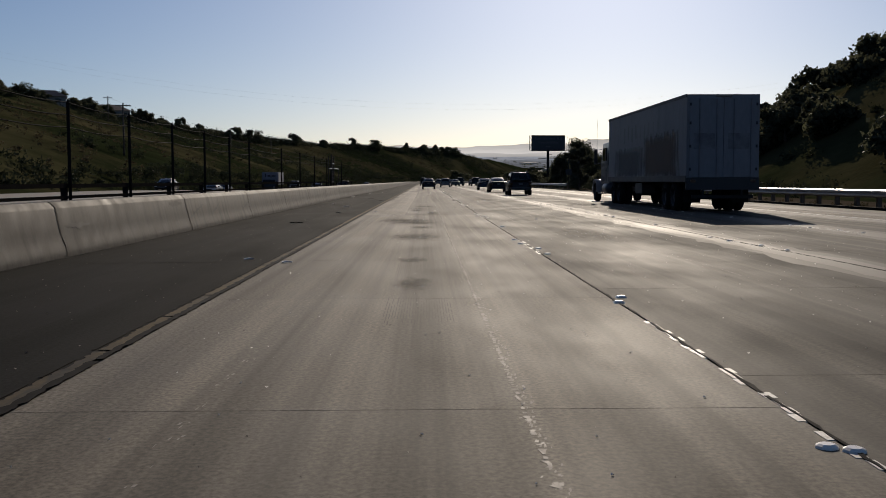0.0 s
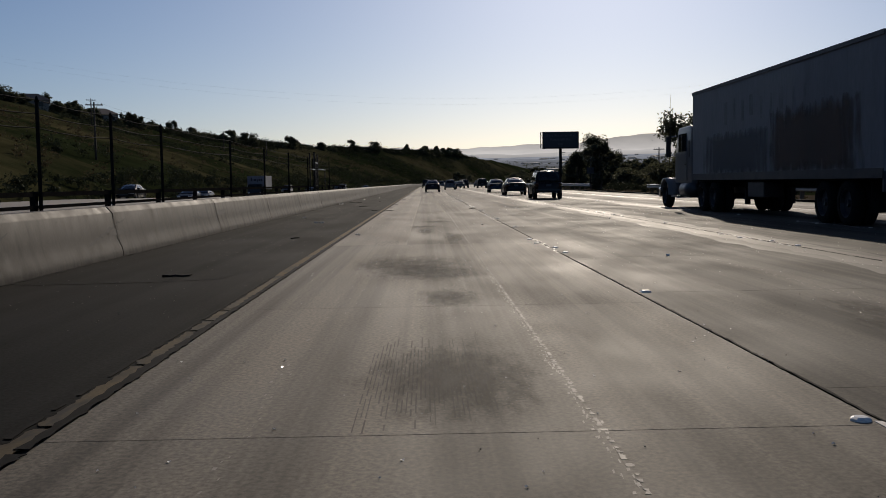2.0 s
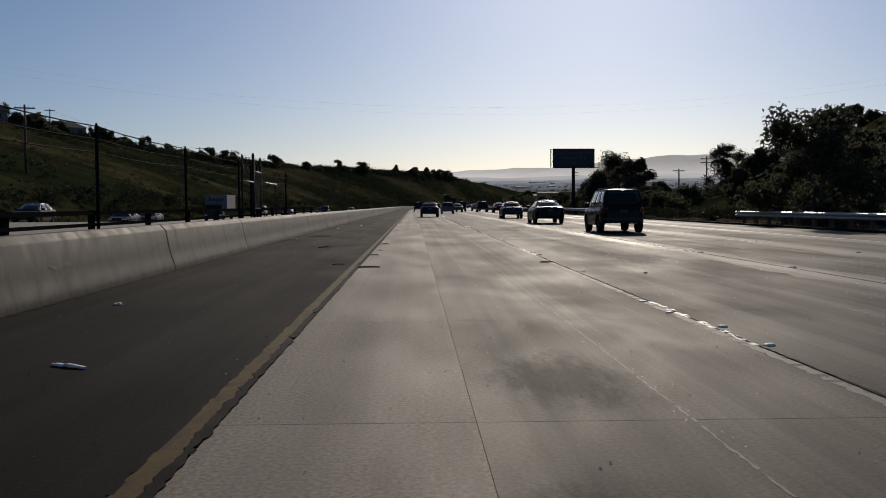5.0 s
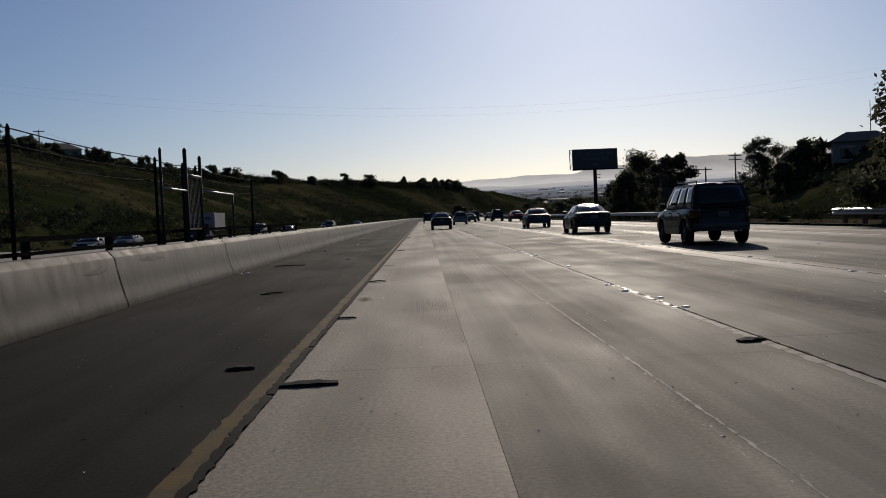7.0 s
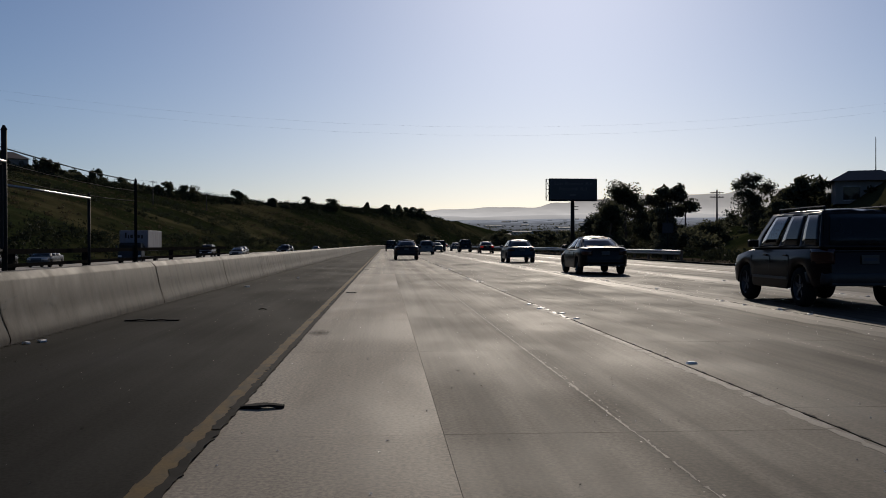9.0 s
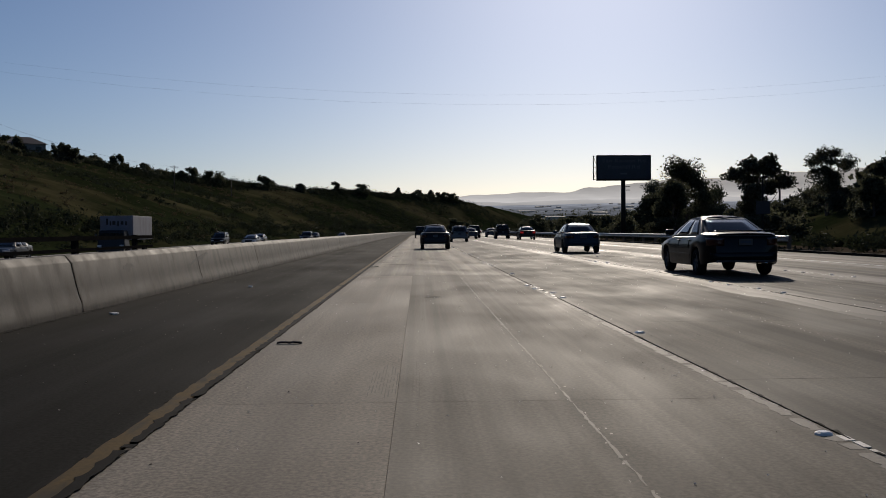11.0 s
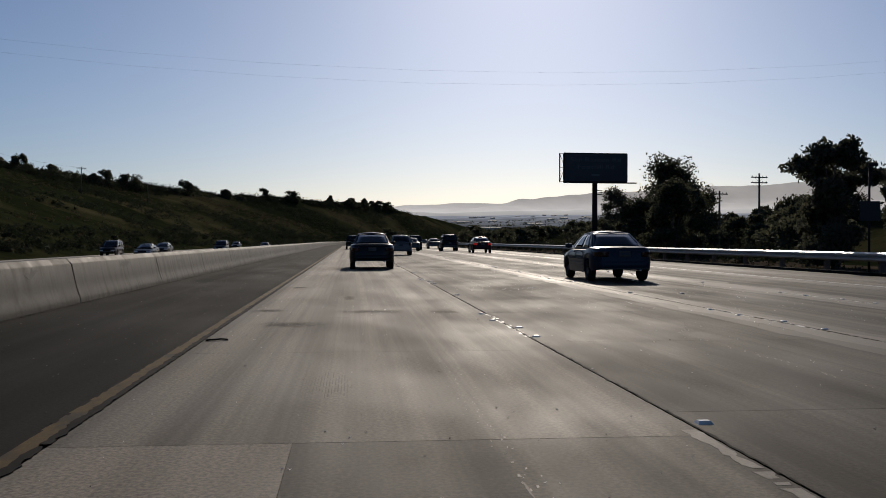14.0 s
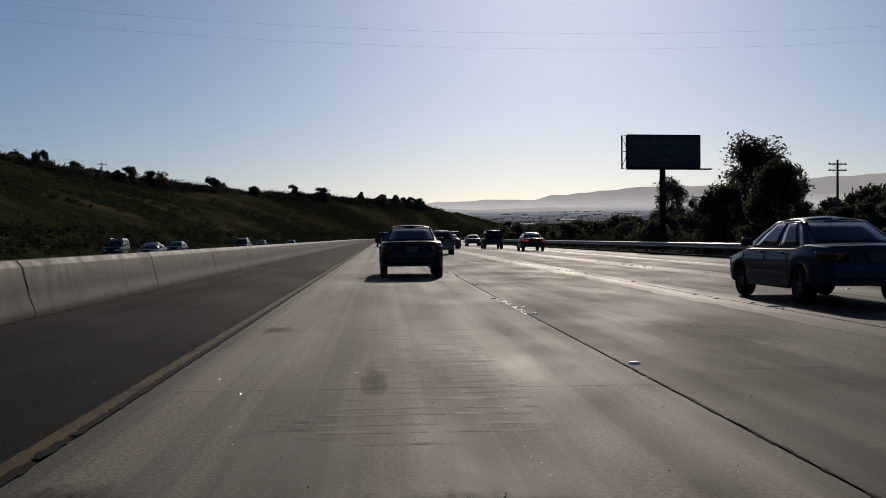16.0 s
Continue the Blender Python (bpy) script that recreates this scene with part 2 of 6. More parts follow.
def box(bm, x0, x1, y0, y1, z0, z1, bevel=0.0, taper=(1, 1)):
    cx, cy = (x0 + x1) / 2, (y0 + y1) / 2
    vs = []
    for z, k in ((z0, (1, 1)), (z1, taper)):
        for x, y in ((x0, y0), (x1, y0), (x1, y1), (x0, y1)):
            vs.append(bm.verts.new((cx + (x - cx) * k[0], cy + (y - cy) * k[1], z)))
    fs = [bm.faces.new([vs[i] for i in f]) for f in ((3, 2, 1, 0), (4, 5, 6, 7), (0, 1, 5, 4), (1, 2, 6, 5), (2, 3, 7, 6), (3, 0, 4, 7))]
    if bevel:
        es = list({e for f in fs for e in f.edges})
        bmesh.ops.bevel(bm, geom=es, offset=bevel, segments=2, profile=0.6, affect="EDGES")
    return bm


def bx(*a, **k):
    return box(bmesh.new(), *a, **k)


def tube(bm, p0, p1, r0, r1=None, n=8):
    r1 = r0 if r1 is None else r1
    p0, p1 = Vector(p0), Vector(p1)
    q = (p1 - p0).to_track_quat("Z", "Y")
    rings = []
    for p, r in ((p0, r0), (p1, r1)):
        rings.append([bm.verts.new(p + q @ Vector((r * math.cos(2 * math.pi * i / n), r * math.sin(2 * math.pi * i / n), 0))) for i in range(n)])
    for i in range(n):
        bm.faces.new((rings[0][i], rings[0][(i + 1) % n], rings[1][(i + 1) % n], rings[1][i]))
    bm.faces.new(rings[0][::-1])
    bm.faces.new(rings[1])
    return bm


def rope(bm, pts, r, n=4):
    """One unbroken thin tube through the points."""
    pts = [Vector(p) for p in pts]
    rings = []
    for i, p in enumerate(pts):
        q = (pts[min(i + 1, len(pts) - 1)] - pts[max(i - 1, 0)]).to_track_quat("Z", "Y")
        rings.append([bm.verts.new(p + q @ Vector((r * math.cos(2 * math.pi * k / n), r * math.sin(2 * math.pi * k / n), 0))) for k in range(n)])
    for a, c in zip(rings, rings[1:]):
        for k in range(n):
            bm.faces.new((a[k], a[(k + 1) % n], c[(k + 1) % n], c[k]))
    bm.faces.new(rings[0][::-1])
    bm.faces.new(rings[-1])
    return bm


def lathe_x(profile, n=24):
    """Turns (x, radius) pairs about the x axis."""
    bm = bmesh.new()
    rings = [[bm.verts.new((x, r * math.cos(2 * math.pi * i / n), r * math.sin(2 * math.pi * i / n))) for i in range(n)] for x, r in profile]
    for a, c in zip(rings, rings[1:]):
        for i in range(n):
            bm.faces.new((a[i], a[(i + 1) % n], c[(i + 1) % n], c[i]))
    return bm


def lerp(a, c, t):
    return a + (c - a) * t


def empty(name, x=0, y=0, z=0, rz=0):
    e = new(name)
    e.matrix_basis = pose(x, y, z, 0, 0, rz)
    return e


def smooth_step(a, c, v):
    t = np.clip((np.asarray(v, float) - a) / (c - a), 0, 1)
    return t * t * (3 - 2 * t)


# ======================= the lie of the land =======================
BEND_AT, BEND = 280.0, 0.00065


def road_x(y):
    """How far the road has swung to the right at y."""
    d = np.maximum(0, np.asarray(y, float) - BEND_AT)
    return np.where(d < 338, BEND * d * d, BEND * 338 * 338 + 2 * BEND * 338 * (d - 338))


def opp_z(y):
    """Level of the opposite carriageway, which falls away past the first bend."""
    return 0.25 - 0.85 * float(smooth_step(96, 132, y))


def height(x, y):
    x, y = np.asarray(x, float), np.asarray(y, float)
    u = x - road_x(y)
    wob = 1 + 0.16 * np.sin(y * 0.024 + 0.7) + 0.10 * np.sin(y * 0.064 + x * 0.03) + 0.07 * np.sin(x * 0.11 - y * 0.05)
    # the hill on the far side of the opposite carriageway
    a = -u - 33.0
    crest = np.interp(y, [-260, 0, 195, 325, 442, 559, 650, 702, 754], [144, 124, 94, 74, 54, 42, 36, 32, 28])
    tall = np.interp(y, [-260, 0, 156, 286, 390, 494, 585, 650, 720, 860], [42, 40, 31, 24, 20.5, 19, 19.5, 19, 15, 0])
    q = np.clip(a / crest, 0, 3)
    z = tall * np.where(q < 1, np.power(np.maximum(q, 1e-6), 0.85), 1 - 0.12 * (q - 1)) * np.where(a > 0, 1, 0) * (0.88 + 0.12 * wob)
    # the wooded hill beyond the outer shoulder
    b = u - 30.0
    tall2 = np.interp(y, [0, 60, 95, 130, 155, 175, 195, 300, 400, 500, 680], [9, 18, 21, 19, 16, 8, 4.5, 4.0, 3.5, 2.5, 0])
    q2 = np.clip(b / 37.0, 0, 4)
    z = z + tall2 * smooth_step(0, 1.05, q2) * np.clip(1 - 0.18 * (q2 - 1), 0.3, 1) * (0.9 + 0.1 * wob)
    # the plain beyond rises slowly against the falling road
    z = z + 0.031 * np.maximum(0, y - 832) + 0.01 * np.maximum(0, np.abs(x) - 250)
    edge = np.where((u > -31.5) & (u < 18.5), -0.30, -0.12)
    edge = edge - 0.75 * smooth_step(92, 128, y) * np.where((u > -36) & (u < -9), 1, 0)
    return z + edge


xs = np.unique(np.concatenate([np.arange(-260, 261, 5.0), np.linspace(-1900, -260, 26), np.linspace(260, 1900, 26)]))
ys = np.unique(np.concatenate([np.arange(-60, 806, 6.5), np.geomspace(806, 4700, 36), np.linspace(-400, -60, 8)]))
gx, gy = np.meshgrid(xs, ys)
gz = height(gx, gy)
rough_land = np.array([[noise.noise((x * 0.05, y * 0.05, 0)) + 0.5 * noise.noise((x * 0.13, y * 0.13, 3)) for x in xs] for y in ys])
gu = gx - road_x(gy)
gz = gz + rough_land * 1.1 * np.clip((np.abs(gu + 7) - 28) / 20, 0, 1)
nx, ny = len(xs), len(ys)
gv = np.stack([gx.ravel(), gy.ravel(), gz.ravel()], 1)
gf = [(j * nx + i, j * nx + i + 1, (j + 1) * nx + i + 1, (j + 1) * nx + i) for j in range(ny - 1) for i in range(nx - 1)]
ground = tagged(mesh_ob("ground", gv, gf, HILL, smooth=True), "dry grassy hills and verges beside the freeway", "ground", kind="structure")

# far valley and ridges: glowing backdrops, pale with haze painted into their colour
def backdrop(name, label, y, base, ridge, col, strength, seed, rough=6.0, top=150):
    """A far range: a real sloping mass with an uneven crest, glowing in painted haze colours."""
    rng = np.random.RandomState(seed)
    X = np.linspace(-2400, 2600, 220)
    prof = ridge(X)
    for k in range(1, 10):
        prof = prof + rough / k ** 0.9 * np.sin(X * 0.0039 * k ** 1.25 + rng.rand() * 6.28)
    v, f = [], []
    for lvl, (dy, fz) in enumerate(((0, 0.0), (90, 0.35), (180, 0.75), (240, 1.0), (420, 0.6))):
        for i, x in enumerate(X):
            v.append((x, y + dy + 14 * math.sin(x * 0.013 + lvl), base + max(2, prof[i] - base) * fz))
    n = len(X)
    for r in range(4):
        for i in range(n - 1):
            f.append((r * n + i, r * n + i + 1, (r + 1) * n + i + 1, (r + 1) * n + i))
    m = bpy.data.materials.new(name)
    m.use_nodes = True
    N, Lk = m.node_tree.nodes, m.node_tree.links
    N.remove(N["Principled BSDF"])
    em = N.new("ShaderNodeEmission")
    geo = N.new("ShaderNodeNewGeometry")
    nz = N.new("ShaderNodeTexNoise")
    nz.inputs["Scale"].default_value = 0.008
    nz.inputs["Detail"].default_value = 5
    Lk.new(geo.outputs["Position"], nz.inputs["Vector"])
    sep = N.new("ShaderNodeSeparateXYZ")
    Lk.new(geo.outputs["Position"], sep.inputs[0])
    # painted haze: the glow shifts between two colours by height
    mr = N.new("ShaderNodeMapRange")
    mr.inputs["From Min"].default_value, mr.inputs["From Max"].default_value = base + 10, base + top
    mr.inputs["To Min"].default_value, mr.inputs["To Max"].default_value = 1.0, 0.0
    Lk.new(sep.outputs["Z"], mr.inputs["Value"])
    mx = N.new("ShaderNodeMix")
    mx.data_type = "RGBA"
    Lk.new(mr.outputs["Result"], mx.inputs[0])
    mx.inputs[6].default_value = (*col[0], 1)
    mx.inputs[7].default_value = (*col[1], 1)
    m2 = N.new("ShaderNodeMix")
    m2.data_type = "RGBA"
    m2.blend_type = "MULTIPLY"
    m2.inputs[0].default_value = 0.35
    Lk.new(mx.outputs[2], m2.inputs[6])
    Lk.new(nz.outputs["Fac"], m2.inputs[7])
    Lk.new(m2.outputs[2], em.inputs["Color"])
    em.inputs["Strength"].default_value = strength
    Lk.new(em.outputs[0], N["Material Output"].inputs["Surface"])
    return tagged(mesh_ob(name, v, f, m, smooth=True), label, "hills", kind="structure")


# colours: glow at the crest, then at the foot, painted mist included
backdrop("backdrop_far_ridge", "pale mountain ridge with painted haze on the horizon", 4150, 84,
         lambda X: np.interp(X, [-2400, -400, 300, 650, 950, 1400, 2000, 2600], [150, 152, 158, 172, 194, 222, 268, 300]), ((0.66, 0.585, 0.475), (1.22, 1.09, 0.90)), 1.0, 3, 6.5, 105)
backdrop("backdrop_middle_ridge", "thin band of hills with painted haze in front of the far ridge", 3800, 84,
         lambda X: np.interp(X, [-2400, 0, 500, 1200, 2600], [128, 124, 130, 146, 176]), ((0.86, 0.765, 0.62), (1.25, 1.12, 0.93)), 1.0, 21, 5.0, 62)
backdrop("backdrop_near_ridge", "foothills with painted mist below the far ridge", 3300, 60,
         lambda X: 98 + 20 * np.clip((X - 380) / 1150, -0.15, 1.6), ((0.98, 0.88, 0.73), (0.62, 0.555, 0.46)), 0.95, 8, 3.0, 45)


# floor of the valley far ahead, below the ridges, glowing with painted haze
def far_floor():
    X, Y = np.linspace(-1400, 2400, 60), np.linspace(1250, 3250, 24)
    v, f = [], []
    for y in Y:
        for x in X:
            v.append((x, y, float(height(x, y)) + 3.0 + 2.0 * math.sin(x * 0.01 + y * 0.02)))
    n = len(X)
    f = [(j * n + i, j * n + i + 1, (j + 1) * n + i + 1, (j + 1) * n + i) for j in range(len(Y) - 1) for i in range(n - 1)]
    m = bpy.data.materials.new("valley_painted_haze")
    m.use_nodes = True
    N, Lk = m.node_tree.nodes, m.node_tree.links
    N.remove(N["Principled BSDF"])
    em, geo, nz, mx = N.new("ShaderNodeEmission"), N.new("ShaderNodeNewGeometry"), N.new("ShaderNodeTexNoise"), N.new("ShaderNodeMix")
    nz.inputs["Scale"].default_value, nz.inputs["Detail"].default_value = 0.02, 6
    Lk.new(geo.outputs["Position"], nz.inputs["Vector"])
    mx.data_type = "RGBA"
    mr = N.new("ShaderNodeMapRange")
    mr.inputs["From Min"].default_value, mr.inputs["From Max"].default_value = 0.4, 0.62
    Lk.new(nz.outputs["Fac"], mr.inputs["Value"])
    Lk.new(mr.outputs["Result"], mx.inputs[0])
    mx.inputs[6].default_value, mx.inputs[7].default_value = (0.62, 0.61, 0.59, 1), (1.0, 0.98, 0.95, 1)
    # painted haze: the floor's glow brightens with distance
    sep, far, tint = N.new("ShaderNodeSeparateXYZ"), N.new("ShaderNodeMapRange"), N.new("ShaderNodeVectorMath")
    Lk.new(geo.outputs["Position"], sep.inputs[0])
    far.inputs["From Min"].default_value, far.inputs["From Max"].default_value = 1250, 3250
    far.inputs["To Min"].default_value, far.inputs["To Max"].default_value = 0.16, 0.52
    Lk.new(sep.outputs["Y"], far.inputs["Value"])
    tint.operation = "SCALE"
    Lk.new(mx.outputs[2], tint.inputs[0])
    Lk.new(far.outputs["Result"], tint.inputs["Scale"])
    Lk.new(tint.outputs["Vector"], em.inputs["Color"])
    Lk.new(em.outputs[0], N["Material Output"].inputs["Surface"])
    tagged(mesh_ob("backdrop_valley", v, f, m, smooth=True), "valley floor with painted haze far ahead", "valley", kind="structure")


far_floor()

# ======================= freeway =======================
EDGE_Y, LINE_1, LINE_2, LINE_3, EDGE_R = -1.945, 1.955, 5.85, 9.3, 12.9
SHOULDER_L, SHOULDER_R = -5.15, 16.6
ROAD_Y0, ROAD_Y1 = -34.0, 830.0


def strip(name, u0, u1, z, y0, y1, material, step=6.0, thick=0.2, parent=None, label=""):
    """A long band of the road that follows its bend."""
    n = max(2, int((y1 - y0) / step) + 1)
    Y = np.linspace(y0, y1, n)
    C = road_x(Y)
    v, f = [], []
    for y, c in zip(Y, C):
        zz = z(y) if callable(z) else z
        v += [(c + u0, y, zz), (c + u1, y, zz), (c + u1, y, zz - thick), (c + u0, y, zz - thick)]
    for i in range(n - 1):
        a, b = 4 * i, 4 * i + 4
        f += [(a, a + 1, b + 1, b), (a + 1, a + 2, b + 2, b + 1), (a + 2, a + 3, b + 3, b + 2), (a + 3, a, b, b + 3)]
    f += [(3, 2, 1, 0), (4 * n - 4, 4 * n - 3, 4 * n - 2, 4 * n - 1)]
    return mesh_ob(name, v, f, material, parent, label)


road = tagged(strip("road", EDGE_Y, EDGE_R + 0.1, -0.012, ROAD_Y0, ROAD_Y1, JOINT, thick=0.22),
              "worn pale concrete freeway lanes with dark joints", "road", kind="structure")
shoulder = tagged(strip("shoulder", SHOULDER_L - 0.6, EDGE_Y, 0.0, ROAD_Y0, ROAD_Y1, ASPHALT, thick=0.22),
                  "dark asphalt inner shoulder along the median barrier", "shoulder", kind="structure")
tagged(strip("shoulder", EDGE_R + 0.1, SHOULDER_R, 0.0, ROAD_Y0, ROAD_Y1, CONCRETE, thick=0.22),
                    "pale concrete outer shoulder beside the guardrail", "shoulder", kind="structure")
opposite = tagged(strip("road", -30.5, -11.5, opp_z, ROAD_Y0, ROAD_Y1, PALE_CONCRETE, thick=0.5),
                  "pale concrete opposite carriageway beyond the median barrier", "road", kind="structure")
median = tagged(strip("median", -11.5, -5.75, -0.02, ROAD_Y0, ROAD_Y1, DIRT, thick=0.3),
                "dark dirt strip behind the median barrier", "ground", kind="structure")
verge = tagged(strip("verge", 16.6, 24.0, -0.06, ROAD_Y0, ROAD_Y1, DIRT, thick=0.25),
               "dusty dirt verge behind the guardrail", "ground", kind="structure")

def ragged(name, u0, u1, z, y0, y1, material, seed, edge=0.012, step=0.16, keep=1.0, thick=0.004):
    """A band with uneven edges and lost pieces, closed on its sides."""
    r = random.Random(seed)
    v, f = [], []
    y, open_run = y0, False
    while y < y1:
        c = float(road_x(y))
        a, d = u0 + c + r.gauss(0, edge), u1 + c + r.gauss(0, edge)
        a, d = min(a, d - 0.004), max(d, a + 0.004)
        k = len(v)
        v += [(a, y, z - thick), (a, y, z), (d, y, z), (d, y, z - thick)]
        here = r.random() < keep
        if open_run:
            for i in range(3):
                f.append((k - 4 + i, k + i, k + i + 1, k - 3 + i))
        open_run = here
        y += step * r.uniform(0.6, 1.5)
    return mesh_ob(name, v, f, material)


# the yellow edge line, worn through in places, on a low lip of asphalt with a dark broken edge
tagged(ragged("road_marking", EDGE_Y - 0.085, EDGE_Y + 0.045, 0.005, 26.5, 250, YELLOW, 5, 0.005, 0.12, 0.998),
       "dirty worn yellow edge line on the inner shoulder", "road marking", kind="structure")
tagged(strip("road_marking", EDGE_Y - 0.085, EDGE_Y + 0.045, 0.004, 250, ROAD_Y1, YELLOW, thick=0.02),
       "dirty worn yellow edge line on the inner shoulder", "road marking", kind="structure")
tagged(ragged("road_marking", EDGE_Y - 0.05, EDGE_Y + 0.045, 0.005, ROAD_Y0, 26.5, YELLOW_WORN, 6, 0.009, 0.05, 0.97),
       "nearly worn-off yellow edge line on the inner shoulder", "road marking", kind="structure")
tagged(ragged("tar_seam", EDGE_Y + 0.032, EDGE_Y + 0.092, 0.009, ROAD_Y0, 260, TAR, 7, 0.009, 0.06, 0.985), "ragged dark tar seam beside the yellow line", "road seam", kind="stuff")
tagged(ragged("tar_seam", EDGE_Y - 0.10, EDGE_Y - 0.075, 0.006, ROAD_Y0, 210, TAR, 8, 0.004, 0.14, 0.7), "ragged dark tar seam beside the yellow line", "road seam", kind="stuff")
# cracked seam between the first two lanes, with a trace of worn paint beside it
for y0, y1, kp in ((ROAD_Y0, 44, 0.93), (44, 96, 0.30), (96, 280, 0.93)):
    tagged(ragged("lane_seam", LINE_1 - 0.008, LINE_1 + 0.010, 0.006, y0, y1, TAR, 9, 0.006, 0.09, kp), "cracked dark seam between two concrete lanes", "road seam", kind="stuff")
tagged(ragged("lane_seam", LINE_2 - 0.008, LINE_2 + 0.010, 0.006, ROAD_Y0, 260, TAR, 10, 0.006, 0.08, 0.85), "cracked dark seam between two concrete lanes", "road seam", kind="stuff")
tagged(ragged("paint_trace", LINE_1 - 0.11, LINE_1 - 0.03, 0.0016, 40, 97, WORN_WHITE, 11, 0.012, 0.06, 0.9), "thin trace of worn white paint along the lane seam", "road marking", kind="stuff")
# dark wet dirt in the gutter at the foot of the barrier
tagged(ragged("gutter_dirt", SHOULDER_L + 0.004, SHOULDER_L + 0.07, 0.006, -20, 340, TAR, 12, 0.014, 0.1, 0.98), "dark line of dirt at the foot of the barrier", "dirt", kind="stuff")
# cleaner bands between the oil-darkened lane centres
for i, (u, w) in enumerate(((5.75, 0.55), (9.35, 0.65), (12.55, 0.6), (14.7, 0.7))):
    tagged(ragged("clean_band", u - w, u + w, 0.0008, -12, 430, CLEAN_OUTER, 200 + i, 0.06, 0.8), "paler clean concrete band beside the lane line", "road marks", kind="stuff")
    tagged(ragged("clean_band", u - 0.5 * w, u + 0.5 * w, 0.0012, -12, 430, CLEAN_INNER, 220 + i, 0.06, 0.8), "paler clean concrete band beside the lane line", "road marks", kind="stuff")
# transverse milling marks across the inner lane
rm = random.Random(17)
v, f = [], []
for k in range(26):
    y = 108.6 + k * 0.29 + rm.uniform(-0.04, 0.04)
    xa = -0.55 + rm.uniform(0, 0.14)
    while xa < 0.86:
        xb = min(0.88, xa + rm.uniform(0.15, 0.8))
        n0, w = len(v), rm.uniform(0.03, 0.10)
        v += [(xa, y + rm.uniform(-0.01, 0.01), 0.0012), (xb, y + rm.uniform(-0.01, 0.01), 0.0012), (xb - 0.02, y + w, 0.0012), (xa + 0.02, y + w, 0.0012)]
        f.append((n0, n0 + 1, n0 + 2, n0 + 3))
        xa = xb + rm.expovariate(9)
tagged(mesh_ob("milling_marks", v, f, MILLED), "pale transverse milling marks in the inner lane", "road marks", kind="stuff")
tagged(strip("road_marking", EDGE_R - 0.06, EDGE_R + 0.06, 0.004, ROAD_Y0, ROAD_Y1, WHITE, thick=0.02),
       "solid white outer edge line", "road marking", kind="structure")

# lane dashes of white ceramic dots on a painted ghost line, with reflectors between them
bm = bmesh.new()
rings = []
for r, z in ((0.052, 0.0), (0.048, 0.010), (0.032, 0.018)):
    rings.append([bm.verts.new((r * math.cos(i * math.pi / 4), r * math.sin(i * math.pi / 4), z)) for i in range(8)])
for a, b in zip(rings, rings[1:]):
    for i in range(8):
        bm.faces.new((a[i], a[(i + 1) % 8], b[(i + 1) % 8], b[i]))
bm.faces.new(rings[-1])
dots = [tagged(empty("lane_line"), "broken lane line of worn paint, ceramic dots and reflectors", "road marking", "lane lines", "structure") for _ in range(3)]
dot_src = part("dot", bm, CERAMIC, dots[0])
dot_src.matrix_basis = pose(LINE_1, 4.0, 0.0)
refl_src = part("reflector", bx(-0.05, 0.05, -0.05, 0.05, 0.0, 0.02, taper=(0.7, 0.45)), REFLECTOR, dots[0])
refl_src.matrix_basis = pose(LINE_1, 9.0, 0.0)
rd = random.Random(8)
bm = bmesh.new()
for k in range(22):
    if rd.random() < 0.16:
        continue
    y0 = -1.83 + k * 3.66 / 22
    box(bm, -rd.uniform(0.008, 0.045), rd.uniform(0.008, 0.045), y0, y0 + rd.uniform(0.12, 0.166), -0.004, 0.003)
dash_src = part("dash", bm, WHITE, dots[0])
dash_src.matrix_basis = pose(LINE_1, 6.0, 0.0)
PHASE = {LINE_1: 0.4, LINE_2: 1.0, LINE_3: 6.0}
for grp, X in zip(dots, (LINE_1, LINE_2, LINE_3)):
    for k in range(-2, 31):
        y0 = PHASE[X] + k * 14.63
        c = float(road_x(y0))
        share(dash_src, "dash", pose(c + X, y0 + 1.83, 0.0), grp)
        if y0 < 240:
            for j in range(4):
                share(dot_src, "dot", pose(c + X + 0.09 * (-1) ** (j // 2), y0 + j * 1.22, 0.0), grp)
            share(refl_src, "reflector", pose(c + X + 0.1, y0 + 9.0, 0.0), grp)

# ghost of an old lane line down the lane: a ragged trail of pale flecks
def ghost(u0, y0, y1, width, density, seed):
    r = random.Random(seed)
    v, f = [], []
    yy = y0
    while yy < y1:
        o = u0 + 0.03 * math.sin(yy * 0.21) + r.gauss(0, width / 3)
        a, b = r.uniform(0.002, 0.009), r.uniform(0.006, 0.034)
        k = len(v)
        zf = 0.0008 + 0.00002 * (k % 40) / 4
        v += [(o - a, yy - b, zf), (o + a * r.uniform(0.3, 1), yy - b * 0.6, zf), (o + a, yy + b, zf), (o - a * r.uniform(0.3, 1), yy + b * 0.7, zf)]
        f.append((k, k + 1, k + 2, k + 3))
        yy += r.expovariate(density)
    return tagged(mesh_ob("ghost_line", v, f, FLECK), "ragged pale ghost of an old lane line", "road marking", kind="stuff")


ghost(0.66, -4, 26, 0.06, 30, 3)
ghost(0.66, 26, 190, 0.12, 6, 7)
ghost(-0.95, -4, 34, 0.09, 6, 4)
tagged(ragged("ghost_line", 0.650, 0.672, 0.0014, -4, 25, FLECK, 13, 0.006, 0.03, 0.52), "dotted pale ghost of an old lane line", "road marking", kind="stuff")
tagged(ragged("ghost_line", 0.653, 0.667, 0.0014, 25, 96, WORN_WHITE, 14, 0.005, 0.06, 0.92), "thin pale ghost of an old lane line", "road marking", kind="stuff")
ghost(3.9, 0, 160, 0.06, 9, 5)
ghost(7.4, 0, 160, 0.06, 9, 6)

